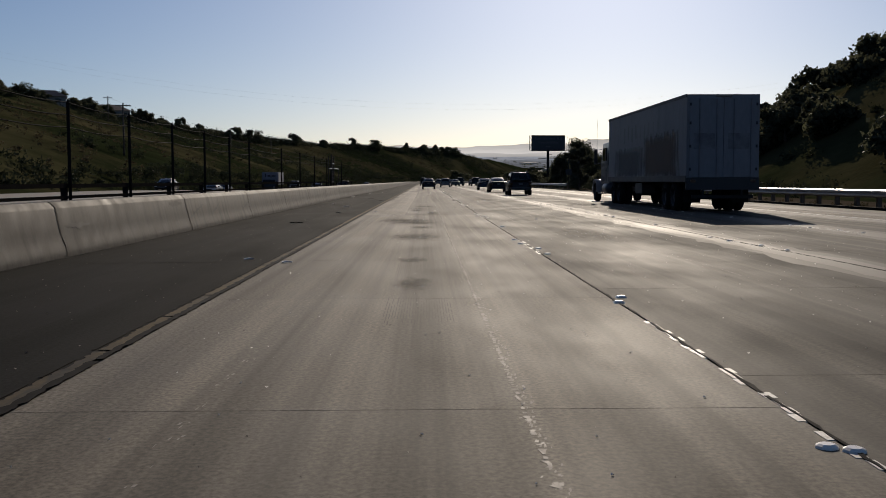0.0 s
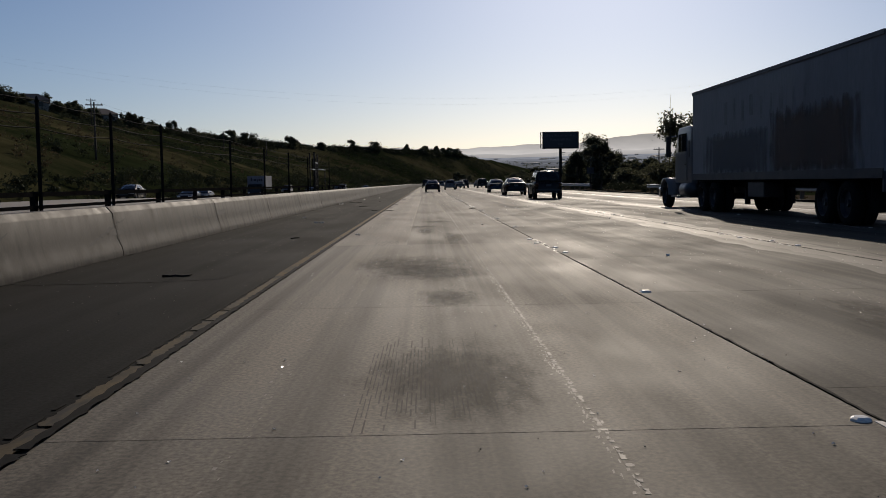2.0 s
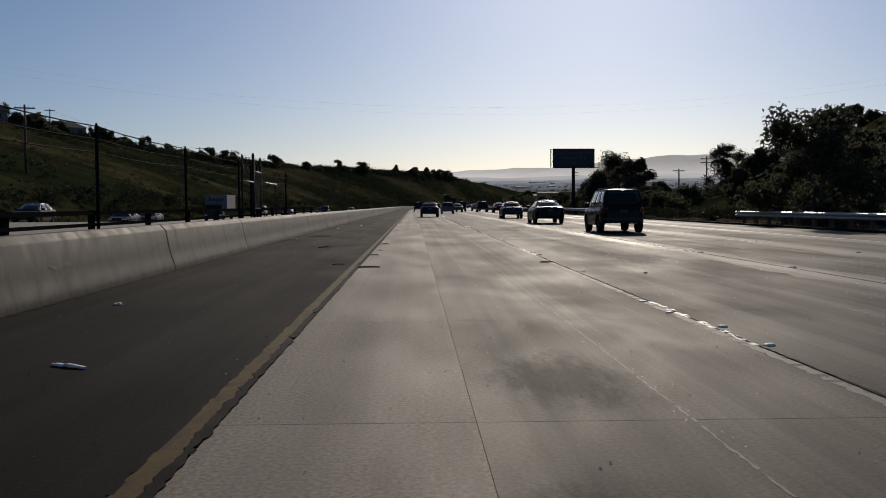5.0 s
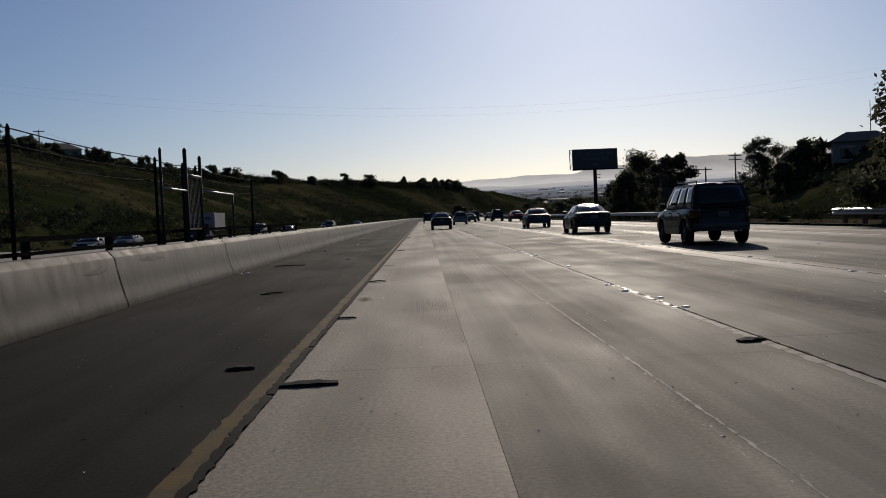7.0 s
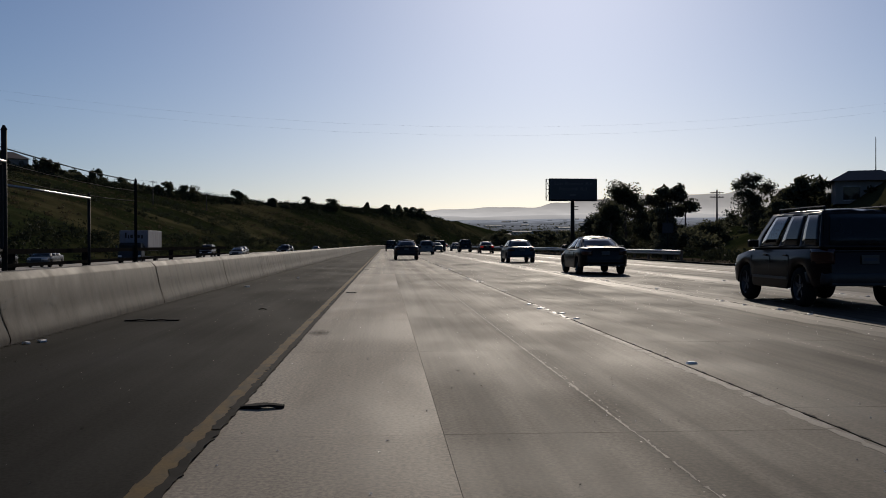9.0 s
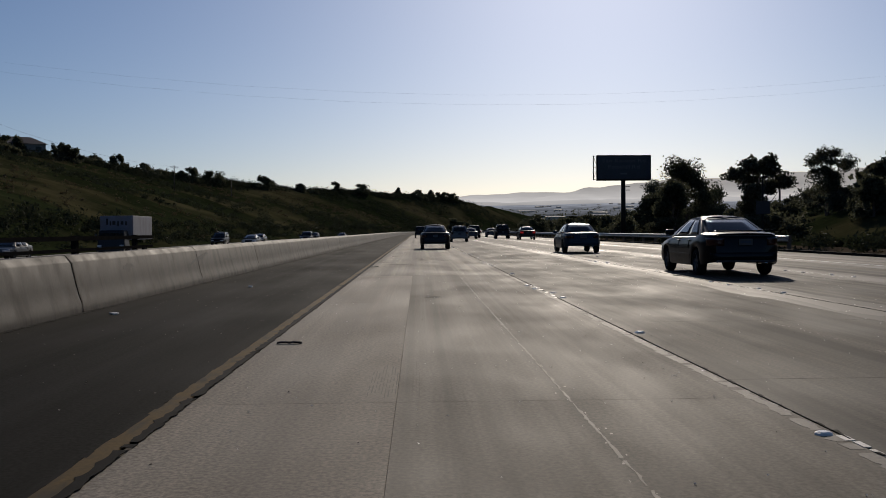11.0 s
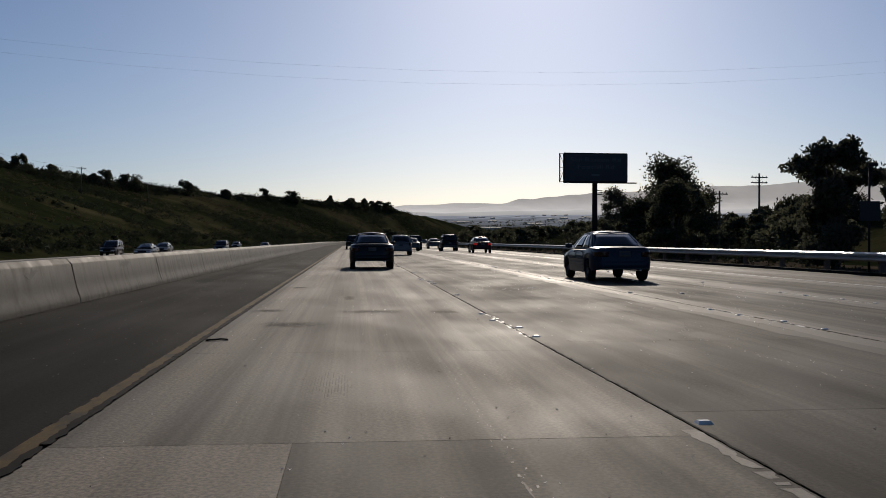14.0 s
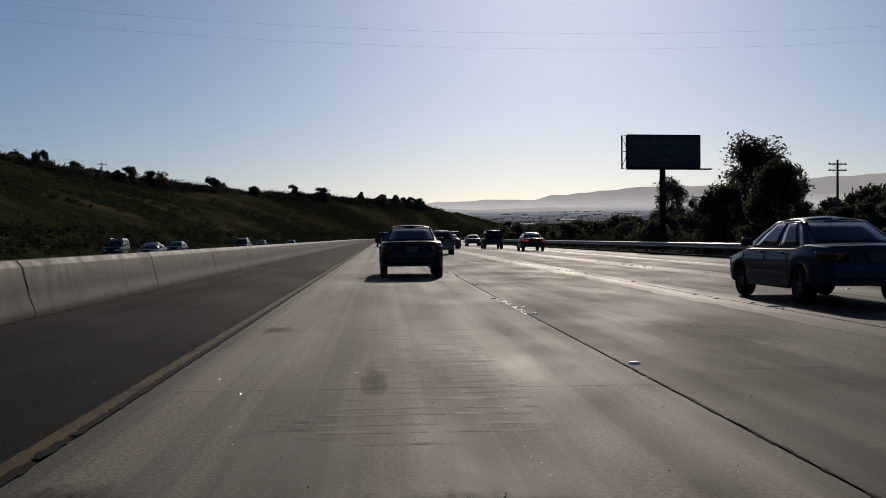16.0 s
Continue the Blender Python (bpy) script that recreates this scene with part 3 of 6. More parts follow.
# rubber and groove marks: patches of fine transverse scratches in the wheel paths
def groove_patch(x, y, w, l, n, seed):
    r = random.Random(seed)
    v, f = [], []
    for _ in range(n):
        cx, cy = x + r.uniform(-w / 2, w / 2) * r.uniform(0.6, 1), y + r.gauss(0, l / 3.4)
        a, b = r.uniform(0.03, 0.14), r.uniform(0.002, 0.006)
        k = len(v)
        zf = 0.0008 + 0.0003 * r.random()
        v += [(cx - a, cy - b, zf), (cx + a, cy - b, zf), (cx + a, cy + b, zf), (cx - a, cy + b, zf)]
        f.append((k, k + 1, k + 2, k + 3))
    return tagged(mesh_ob("groove_marks", v, f, GROOVE), "patch of dark scraped grooves in the concrete", "road marks", kind="stuff")


for i, (x, y, w, l, n) in enumerate(((-0.15, 27.3, 0.9, 2.08, 50), (-0.25, 33.28, 0.8, 1.56, 40), (-0.7, 109.2, 0.5, 1.04, 30), (3.6, 91, 0.6, 1.04, 40))):
    groove_patch(x, y, w, l, n, 40 + i)


def tining(x, y, w, l, seed):
    """Fine even grooves combed along the lane, broken here and there."""
    r = random.Random(seed)
    v, f = [], []
    for k in range(int(w / 0.024)):
        cx = x - w / 2 + k * 0.024
        yy = y - l / 2 + r.uniform(0, 0.3 * l)
        end = y + l / 2 - r.uniform(0, 0.3 * l)
        while yy < end:
            ln, a, k0 = r.uniform(0.1, 0.5), r.uniform(0.0025, 0.0045), len(v)
            v += [(cx - a, yy, 0.0011), (cx + a, yy, 0.0011), (cx + a, yy + ln, 0.0011), (cx - a, yy + ln, 0.0011)]
            f.append((k0, k0 + 1, k0 + 2, k0 + 3))
            yy += ln + r.uniform(0.02, 0.15)
    return tagged(mesh_ob("groove_marks", v, f, GROOVE), "patch of fine grooves combed into the concrete", "road marks", kind="stuff")


for i, (x, y, w, l) in enumerate(((0.13, 8.58, 0.60, 1.95), (0.05, 12.35, 0.45, 2.08), (-0.12, 19.89, 0.72, 2.6), (-0.35, 27.82, 0.35, 2.34), (-0.85, 32.76, 0.45, 1.82), (-0.75, 60.45, 0.4, 1.82), (-0.5, 79.3, 0.4, 1.69), (-0.35, 99.06, 0.4, 1.43))):
    tining(x, y, w, l, 70 + i)


# oil and rubber smudges soaked into the slabs
def smudge_material():
    m = bpy.data.materials.new("oil_smudge")
    m.use_nodes = True
    N, Lk = m.node_tree.nodes, m.node_tree.links
    b = N["Principled BSDF"]
    b.inputs["Base Color"].default_value = (0.035, 0.029, 0.023, 1)
    b.inputs["Roughness"].default_value = 0.8
    b.inputs["Specular IOR Level"].default_value = 0.1
    tc, ln, nz, geo = N.new("ShaderNodeTexCoord"), N.new("ShaderNodeVectorMath"), N.new("ShaderNodeTexNoise"), N.new("ShaderNodeNewGeometry")
    ln.operation = "LENGTH"
    Lk.new(tc.outputs["Object"], ln.inputs[0])
    mp = N.new("ShaderNodeMapping")
    mp.inputs["Scale"].default_value = (9, 2.2, 1)
    Lk.new(geo.outputs["Position"], mp.inputs["Vector"])
    Lk.new(mp.outputs["Vector"], nz.inputs["Vector"])
    nz.inputs["Scale"].default_value, nz.inputs["Detail"].default_value, nz.inputs["Roughness"].default_value = 1.0, 6, 0.7
    add = N.new("ShaderNodeMath")
    add.operation = "MULTIPLY_ADD"
    Lk.new(nz.outputs["Fac"], add.inputs[0])
    add.inputs[1].default_value = 2.0
    Lk.new(ln.outputs["Value"], add.inputs[2])
    mr = N.new("ShaderNodeMapRange")
    mr.inputs["From Min"].default_value, mr.inputs["From Max"].default_value = 1.05, 2.0
    mr.inputs["To Min"].default_value, mr.inputs["To Max"].default_value = 0.78, 0.0
    Lk.new(add.outputs[0], mr.inputs["Value"])
    Lk.new(mr.outputs["Result"], b.inputs["Alpha"])
    return m


SMUDGE = smudge_material()
smudge_src = None
for x, y, w, l in ((0.0, 14.04, 0.24, 0.52), (0.05, 10.79, 0.22, 0.78), (-0.1, 26.52, 0.7, 1.04), (0.1, 23.92, 0.35, 0.78), (0.0, 19.89, 0.55, 1.17), (0.42, 34.6, 0.22, 1.9), (-0.35, 27.95, 0.85, 1.56),
                   (-0.15, 37.44, 0.22, 1.69), (0.15, 42.9, 0.5, 1.04), (-0.2, 39.78, 0.4, 0.65), (-0.1, 88.66, 0.18, 0.364), (-1.5, 107.5, 0.34, 0.40), (0.15, 107.2, 0.62, 0.45), (1.35, 107.0, 0.3, 0.4), (-1.42, 115.4, 0.22, 0.45),
                   (-0.2, 111.0, 0.13, 0.9), (3.6, 20.8, 0.5, 2.6), (3.8, 57.2, 0.6, 3.12), (7.4, 46.8, 0.6, 3.9), (7.3, 78, 0.7, 3.9), (3.74, 114.5, 0.9, 1.5), (-1.0, 104.8, 0.5, 0.5), (-1.7, 61.88, 0.12, 0.52), (-1.7, 71.5, 0.15, 0.52)):
    if smudge_src is None:
        bm = bmesh.new()
        vs = [bm.verts.new((1.2 * math.cos(k * math.pi / 12), 1.2 * math.sin(k * math.pi / 12), 0)) for k in range(24)]
        bm.faces.new(vs)
        smudge_src = part("oil_smudge", bm, SMUDGE, road)
        o = smudge_src
    else:
        o = share(smudge_src, "oil_smudge", Matrix(), road)
    o.matrix_basis = pose(x, y, 0.0018) @ Matrix.Diagonal((w, l, 1, 1))

# tar-filled cracks across the asphalt shoulder
def shoulder_crack(points, wide, seed):
    r = random.Random(seed)
    v, f = [], []
    for (xa, ya), (xb, yb) in zip(points, points[1:]):
        n = max(3, int(math.hypot(xb - xa, yb - ya) / 0.05))
        for k in range(n):
            x, y = lerp(xa, xb, k / n) + r.gauss(0, 0.008), lerp(ya, yb, k / n) + r.gauss(0, 0.012)
            w = wide * r.uniform(0.5, 1.3)
            v += [(x - w * 0.3, y - w, 0.004), (x + w * 0.3, y + w, 0.004)]
    f = [(2 * k, 2 * k + 2, 2 * k + 3, 2 * k + 1) for k in range(len(v) // 2 - 1)]
    return tagged(mesh_ob("shoulder_crack", v, f, TAR), "dark tar-filled crack across the asphalt shoulder", "crack", kind="stuff")


shoulder_crack([(-5.0, 25.9), (-3.6, 26.0), (-2.64, 26.25), (-2.6, 26.83), (-2.48, 27.35), (-2.3, 27.87), (-2.05, 28.19)], 0.045, 1)
shoulder_crack([(-5.0, 13.6), (-2.97, 13.79), (-2.45, 13.84), (-2.18, 14.15), (-2.02, 14.74)], 0.025, 2)
shoulder_crack([(-2.74, 34.07), (-2.46, 36.71), (-2.02, 39.64)], 0.03, 3)

# grit: pale and dark specks strewn over lanes and shoulder
def grit(name, label, n, x0, x1, y0, y1, a0, a1, material, seed):
    r = np.random.RandomState(seed)
    c = np.stack([r.uniform(x0, x1, n), r.uniform(y0, y1, n), np.full(n, 0.0025)], 1)
    a, w = r.uniform(0, 6.283, n), r.uniform(a0, a1, n)
    V = np.stack([c + np.stack([w * np.cos(a + k * 1.5708) * r.uniform(0.5, 1.0, n), w * np.sin(a + k * 1.5708), 0.006 * (k % 2) * np.ones(n)], 1) for k in range(4)], 1).reshape(-1, 3)
    ob = mesh_ob(name, V, np.arange(4 * n).reshape(-1, 4).tolist(), material)
    return tagged(ob, label, "grit", kind="stuff")


grit("pale_grit", "pale grit and chips strewn over the lanes", 3400, EDGE_Y + 0.2, 9.0, 3, 165, 0.004, 0.014, CERAMIC, 1)
grit("dark_grit", "dark crumbs strewn over the lanes", 1300, EDGE_Y + 0.2, 9.0, 3, 165, 0.003, 0.010, JOINT, 2)
grit("shoulder_grit", "pale grit and litter on the dark shoulder", 1200, SHOULDER_L + 0.1, EDGE_Y - 0.15, 3, 165, 0.004, 0.014, WORN_WHITE, 3)

# median barrier, cast in sections
SEC = 7.93
prof = [(0.0, 0.0), (0.0, 0.05), (-0.014, 0.11), (-0.034, 0.17), (-0.056, 0.23), (-0.077, 0.30), (-0.096, 0.38), (-0.168, 0.715), (-0.182, 0.738), (-0.262, 0.818), (-0.285, 0.826),
        (-0.375, 0.826), (-0.398, 0.818), (-0.478, 0.738), (-0.492, 0.715), (-0.564, 0.38), (-0.60, 0.23), (-0.646, 0.11), (-0.66, 0.05), (-0.66, 0.0)]
barrier = tagged(empty("median_barrier"), "grey concrete median barrier with dark cracked joints", "barrier", kind="structure")


def barrier_section(y0, y1, name, parent):
    n = 3 if y1 - y0 < 10 else max(3, int((y1 - y0) / 6))
    v, f = [], []
    for y in np.linspace(y0, y1, n):
        c = float(road_x(y))
        v += [(SHOULDER_L + c + px, y, pz) for px, pz in prof]
    m = len(prof)
    for r in range(n - 1):
        for i in range(m):
            f.append((r * m + i, (r + 1) * m + i, (r + 1) * m + (i + 1) % m, r * m + (i + 1) % m))
    f += [tuple(range(m)), tuple(range(n * m - 1, n * m - m - 1, -1))]
    ob = mesh_ob(name, v, f, BARRIER, parent, smooth=True)
    ob.data.set_sharp_from_angle(angle=radians(24))
    return ob


y = -16.9
while y < 280:
    barrier_section(y + 0.012, y + SEC - 0.012, "barrier_section", barrier)
    y += SEC
barrier_section(y, 780, "barrier_run", barrier)
# joint crack: a jagged dark seam on the face of each joint
y = -16.9
rs = random.Random(11)
while y < 170:
    v, f = [], []
    pts = [(0.003, 0.01), (0.003, 0.05), (-0.031, 0.17), (-0.074, 0.30), (-0.093, 0.38), (-0.130, 0.56), (-0.165, 0.715), (-0.178, 0.741), (-0.258, 0.821), (-0.284, 0.830), (-0.37, 0.830)]
    for px, pz in pts:
        o = rs.uniform(-0.025, 0.025)
        w = rs.uniform(0.012, 0.03)
        v += [(SHOULDER_L + px + 0.004, y + o - w, pz), (SHOULDER_L + px + 0.004, y + o + w, pz)]
    for i in range(len(pts) - 1):
        f.append((2 * i, 2 * i + 1, 2 * i + 3, 2 * i + 2))
    mesh_ob("joint_seam", v, f, JOINT, barrier)
    y += SEC
def face_x(z):
    """How far the barrier's face stands back at the height z."""
    return float(np.interp(z, [0, 0.05, 0.11, 0.17, 0.23, 0.30, 0.38, 0.715, 0.738], [0.0, 0.0, -0.014, -0.034, -0.056, -0.077, -0.096, -0.168, -0.182]))


# tyre scuffs and scraped patches on the barrier's face
def scuff(y, ln, z, rise, wide, seed, material, label):
    r = random.Random(seed)
    v, f = [], []
    n = max(8, int(ln / 0.09))
    for k in range(n + 1):
        t = k / n
        zz = min(0.69, max(0.03, z + rise * t + r.gauss(0, 0.012)))
        w = wide * math.sin(math.pi * min(1, 0.08 + 0.92 * t)) * r.uniform(0.35, 1.15) + 0.004
        for q in (max(0.01, zz - w), min(0.715, zz + w)):
            v.append((SHOULDER_L + face_x(q) + 0.004, y + ln * t, q))
    for k in range(n):
        f.append((2 * k, 2 * k + 1, 2 * k + 3, 2 * k + 2))
    mesh_ob("scuff_mark", v, f, material, barrier, label)


for i, (y, ln, z, rise) in enumerate(((22.8, 1.7, 0.28, 0.3), (25.2, 1.3, 0.30, 0.28), (29.2, 2.1, 0.26, 0.36), (61, 1.0, 0.55, 0.05), (93, 2.0, 0.42, 0.25), (94, 1.4, 0.48, 0.2), (53.3, 1.2, 0.45, 0.1), (70, 0.9, 0.34, 0.2), (36, 1.1, 0.5, -0.1), (104, 1.2, 0.5, 0.12))):
    scuff(y, ln, z, rise, 0.028, 500 + i, SCUFF, "black tyre scuff")
rq = random.Random(61)
for i in range(16):                           # dark damp blotches higher up
    scuff(6 + i * 8.3 + rq.uniform(-2, 2), rq.uniform(0.5, 1.6), rq.uniform(0.35, 0.65), rq.uniform(-0.08, 0.08), rq.uniform(0.03, 0.09), 580 + i, BLOTCH, "dark stained blotch")

# median fence: steel posts, three wires above, two rails below
fence = tagged(empty("median_fence"), "dark steel post and wire fence behind the median barrier", "fence", kind="structure")
FX = -6.75
tall_src = part("post", tube(tube(bmesh.new(), (0, 0, -0.05), (0, 0, 2.62), 0.034, n=8), (0, 0, 2.62), (0, 0, 2.72), 0.042, 0.015), FENCE, fence, smooth=True)
tall_src.matrix_basis = pose(FX, -8.3, 0)
short_src = part("short_post", bx(-0.05, 0.05, -0.06, 0.06, -0.05, 1.09), FENCE, fence)
short_src.matrix_basis = pose(FX - 0.12, -8.3, 0)
TALL = [y for y in np.arange(-4.3, 43, 3.965)] + [48.1, 55.2, 62.4, 70.2, 72.7, 74.1, 82.5]
for y in TALL:
    share(tall_src, "post", pose(FX, y, 0), fence)
for y in np.arange(-4.3, 96, 3.965):
    share(short_src, "short_post", pose(FX - 0.12, y, 0), fence)
for z, r in ((2.66, 0.010), (2.42, 0.010), (2.18, 0.010)):
    bm, pts = bmesh.new(), []
    for a, b in zip(TALL, TALL[1:]):
        pts += [(FX, lerp(a, b, k / 4), z - 0.2 * (k / 4) * (1 - k / 4)) for k in range(4)]
    part("wire", rope(bm, pts + [(FX, TALL[-1], z)], r), WIRE, fence)
for z, hgt in ((1.0, 0.08), (0.79, 0.06)):
    part("rail", bx(FX - 0.06, FX - 0.02, -8.3, 96, z, z + hgt), FENCE, fence)

# gate in the median fence: taller posts, a pale top rail and a mesh leaf
gate = tagged(empty("median_gate", FX + 0.12, 0, 0), "steel gate in the median fence with a pale rail", "gate")
for y, h, r in ((70.2, 2.85, 0.034), (72.5, 3.0, 0.05), (74.1, 2.9, 0.045), (78.4, 2.1, 0.03)):
    part("post", tube(tube(bmesh.new(), (0, y, -0.1), (0, y, h), r, n=10), (0, y, h), (0, y, h + 0.07), r * 1.15, r * 0.4, n=10), DARK_STEEL, gate, smooth=True)
for y0, y1, z in ((70.2, 72.5, 2.02), (74.1, 78.4, 2.06), (72.5, 74.1, 2.42)):
    part("rail", tube(bmesh.new(), (0.02, y0, z), (0.02, y1, z), 0.022, n=8), GALV, gate, "pale galvanised rail", smooth=True)
leaf_frame = part("gate_leaf", box(box(box(bx(-0.02, 0.02, 72.6, 74.02, 2.36, 2.40), -0.02, 0.02, 72.6, 74.02, 1.05, 1.09), -0.02, 0.02, 72.6, 72.64, 1.05, 2.4), -0.02, 0.02, 73.98, 74.02, 1.05, 2.4), DARK_STEEL, gate)
for k in range(9):
    yy = 72.73 + k * 0.145
    part("bar", bx(-0.008, 0.008, yy - 0.012, yy + 0.012, 1.09, 2.36), DARK_STEEL, leaf_frame)

# outer guardrail: W-beam on posts, in two runs
wprof = [(0.0, 0.0), (0.07, 0.05), (0.07, 0.10), (0.0, 0.155), (0.07, 0.21), (0.07, 0.26), (0.0, 0.31)]


def guard_run(y0, y1, u):
    g = tagged(empty("guardrail"), "galvanised W-beam guardrail on wooden posts", "guardrail", "guardrails", "structure")
    n = max(2, int((y1 - y0) / 7.62) + 1)
    Y = np.linspace(y0, y1, n)
    for a, b in zip(Y, Y[1:]):
        v, f = [], []
        for yy in (a, b + 0.02):
            c = float(road_x(yy)) + u
            v += [(c - px, yy, 0.44 + pz) for px, pz in wprof] + [(c - px + 0.004, yy, 0.44 + pz) for px, pz in wprof[::-1]]
        m = 2 * len(wprof)
        for i in range(m):
            f.append((i, (i + 1) % m, m + (i + 1) % m, m + i))
        mesh_ob("beam", v, f, GALV, g)
    src = None
    for yy in np.arange(y0 + 0.5, y1, 1.9 if y1 < 180 else 3.8):
        c = float(road_x(yy)) + u
        if src is None:
            src = part("post", bx(-0.08, 0.08, -0.08, 0.08, -0.1, 0.74), WOODPOST, g)
            src.matrix_basis = pose(c + 0.18, yy, 0)
        else:
            share(src, "post", pose(c + 0.18, yy, 0), g)
    return g


guard_run(15.6, 91.0, 17.1)
guard_run(118.0, 430.0, 17.1)
# low kerb of raised asphalt along the outer shoulder
tagged(strip("kerb", 16.6, 16.8, 0.10, ROAD_Y0, 520, ASPHALT, thick=0.3), "low asphalt kerb at the outer shoulder", "kerb", kind="structure")

# ======================= vehicles =======================
def wheel(parent, x, y, r, w, side, name="wheel", rim_mat=None, spokes=5):
    """Tyre with a rim; side is -1 on the near side of the car, +1 on the other."""
    t = [(-w / 2, r * 0.66), (-w / 2, r * 0.90), (-w * 0.38, r * 0.985), (-w * 0.1, r), (w * 0.1, r), (w * 0.38, r * 0.985), (w / 2, r * 0.90), (w / 2, r * 0.66), (0, r * 0.62), (-w / 2, r * 0.66)]
    tyre = part(name, lathe_x(t, 22), RUBBER, parent, smooth=True)
    tyre.matrix_basis = pose(x, y, r)
    bm = lathe_x([(side * w * 0.30, 0.0), (side * w * 0.36, r * 0.16), (side * w * 0.18, r * 0.2), (side * w * 0.1, r * 0.55), (side * w * 0.44, r * 0.62), (side * w * 0.46, r * 0.67), (side * w * 0.2, r * 0.66)], 20)
    for k in range(spokes):
        a = 2 * math.pi * k / spokes
        n0 = len(bm.verts)
        box(bm, side * w * 0.30 - 0.012, side * w * 0.30 + 0.012, -r * 0.09, r * 0.09, r * 0.1, r * 0.63)
        bm.verts.ensure_lookup_table()
        bmesh.ops.rotate(bm, verts=bm.verts[n0:], cent=(0, 0, 0), matrix=Matrix.Rotation(a, 3, "X"))
    part("rim", bm, rim_mat or RIM, tyre)
    return tyre


def panel(fn, a0, a1, t0, t1, name, material, parent, label="", na=5, nt=4, thick=0.006, out=(0, 0, 0)):
    """A thin closed pane over part of a curved face fn(a, t)."""
    o = Vector(out)
    front = [[fn(lerp(a0, a1, i / na), lerp(t0, t1, j / nt)) for i in range(na + 1)] for j in range(nt + 1)]
    bm = bmesh.new()
    A = [[bm.verts.new(p + o) for p in row] for row in front]
    B = [[bm.verts.new(p + o * (1 - thick / max(1e-6, o.length)) if o.length else p) for p in row] for row in front]
    for j in range(nt):
        for i in range(na):
            bm.faces.new((A[j][i], A[j][i + 1], A[j + 1][i + 1], A[j + 1][i]))
            bm.faces.new((B[j][i], B[j + 1][i], B[j + 1][i + 1], B[j][i + 1]))
    ring = [(0, i) for i in range(na)] + [(j, na) for j in range(nt)] + [(nt, i) for i in range(na, 0, -1)] + [(j, 0) for j in range(nt, 0, -1)]
    for (j0, i0), (j1, i1) in zip(ring, ring[1:] + ring[:1]):
        bm.faces.new((A[j0][i0], B[j0][i0], B[j1][i1], A[j1][i1]))
    return part(name, bm, material, parent, label, smooth=True)


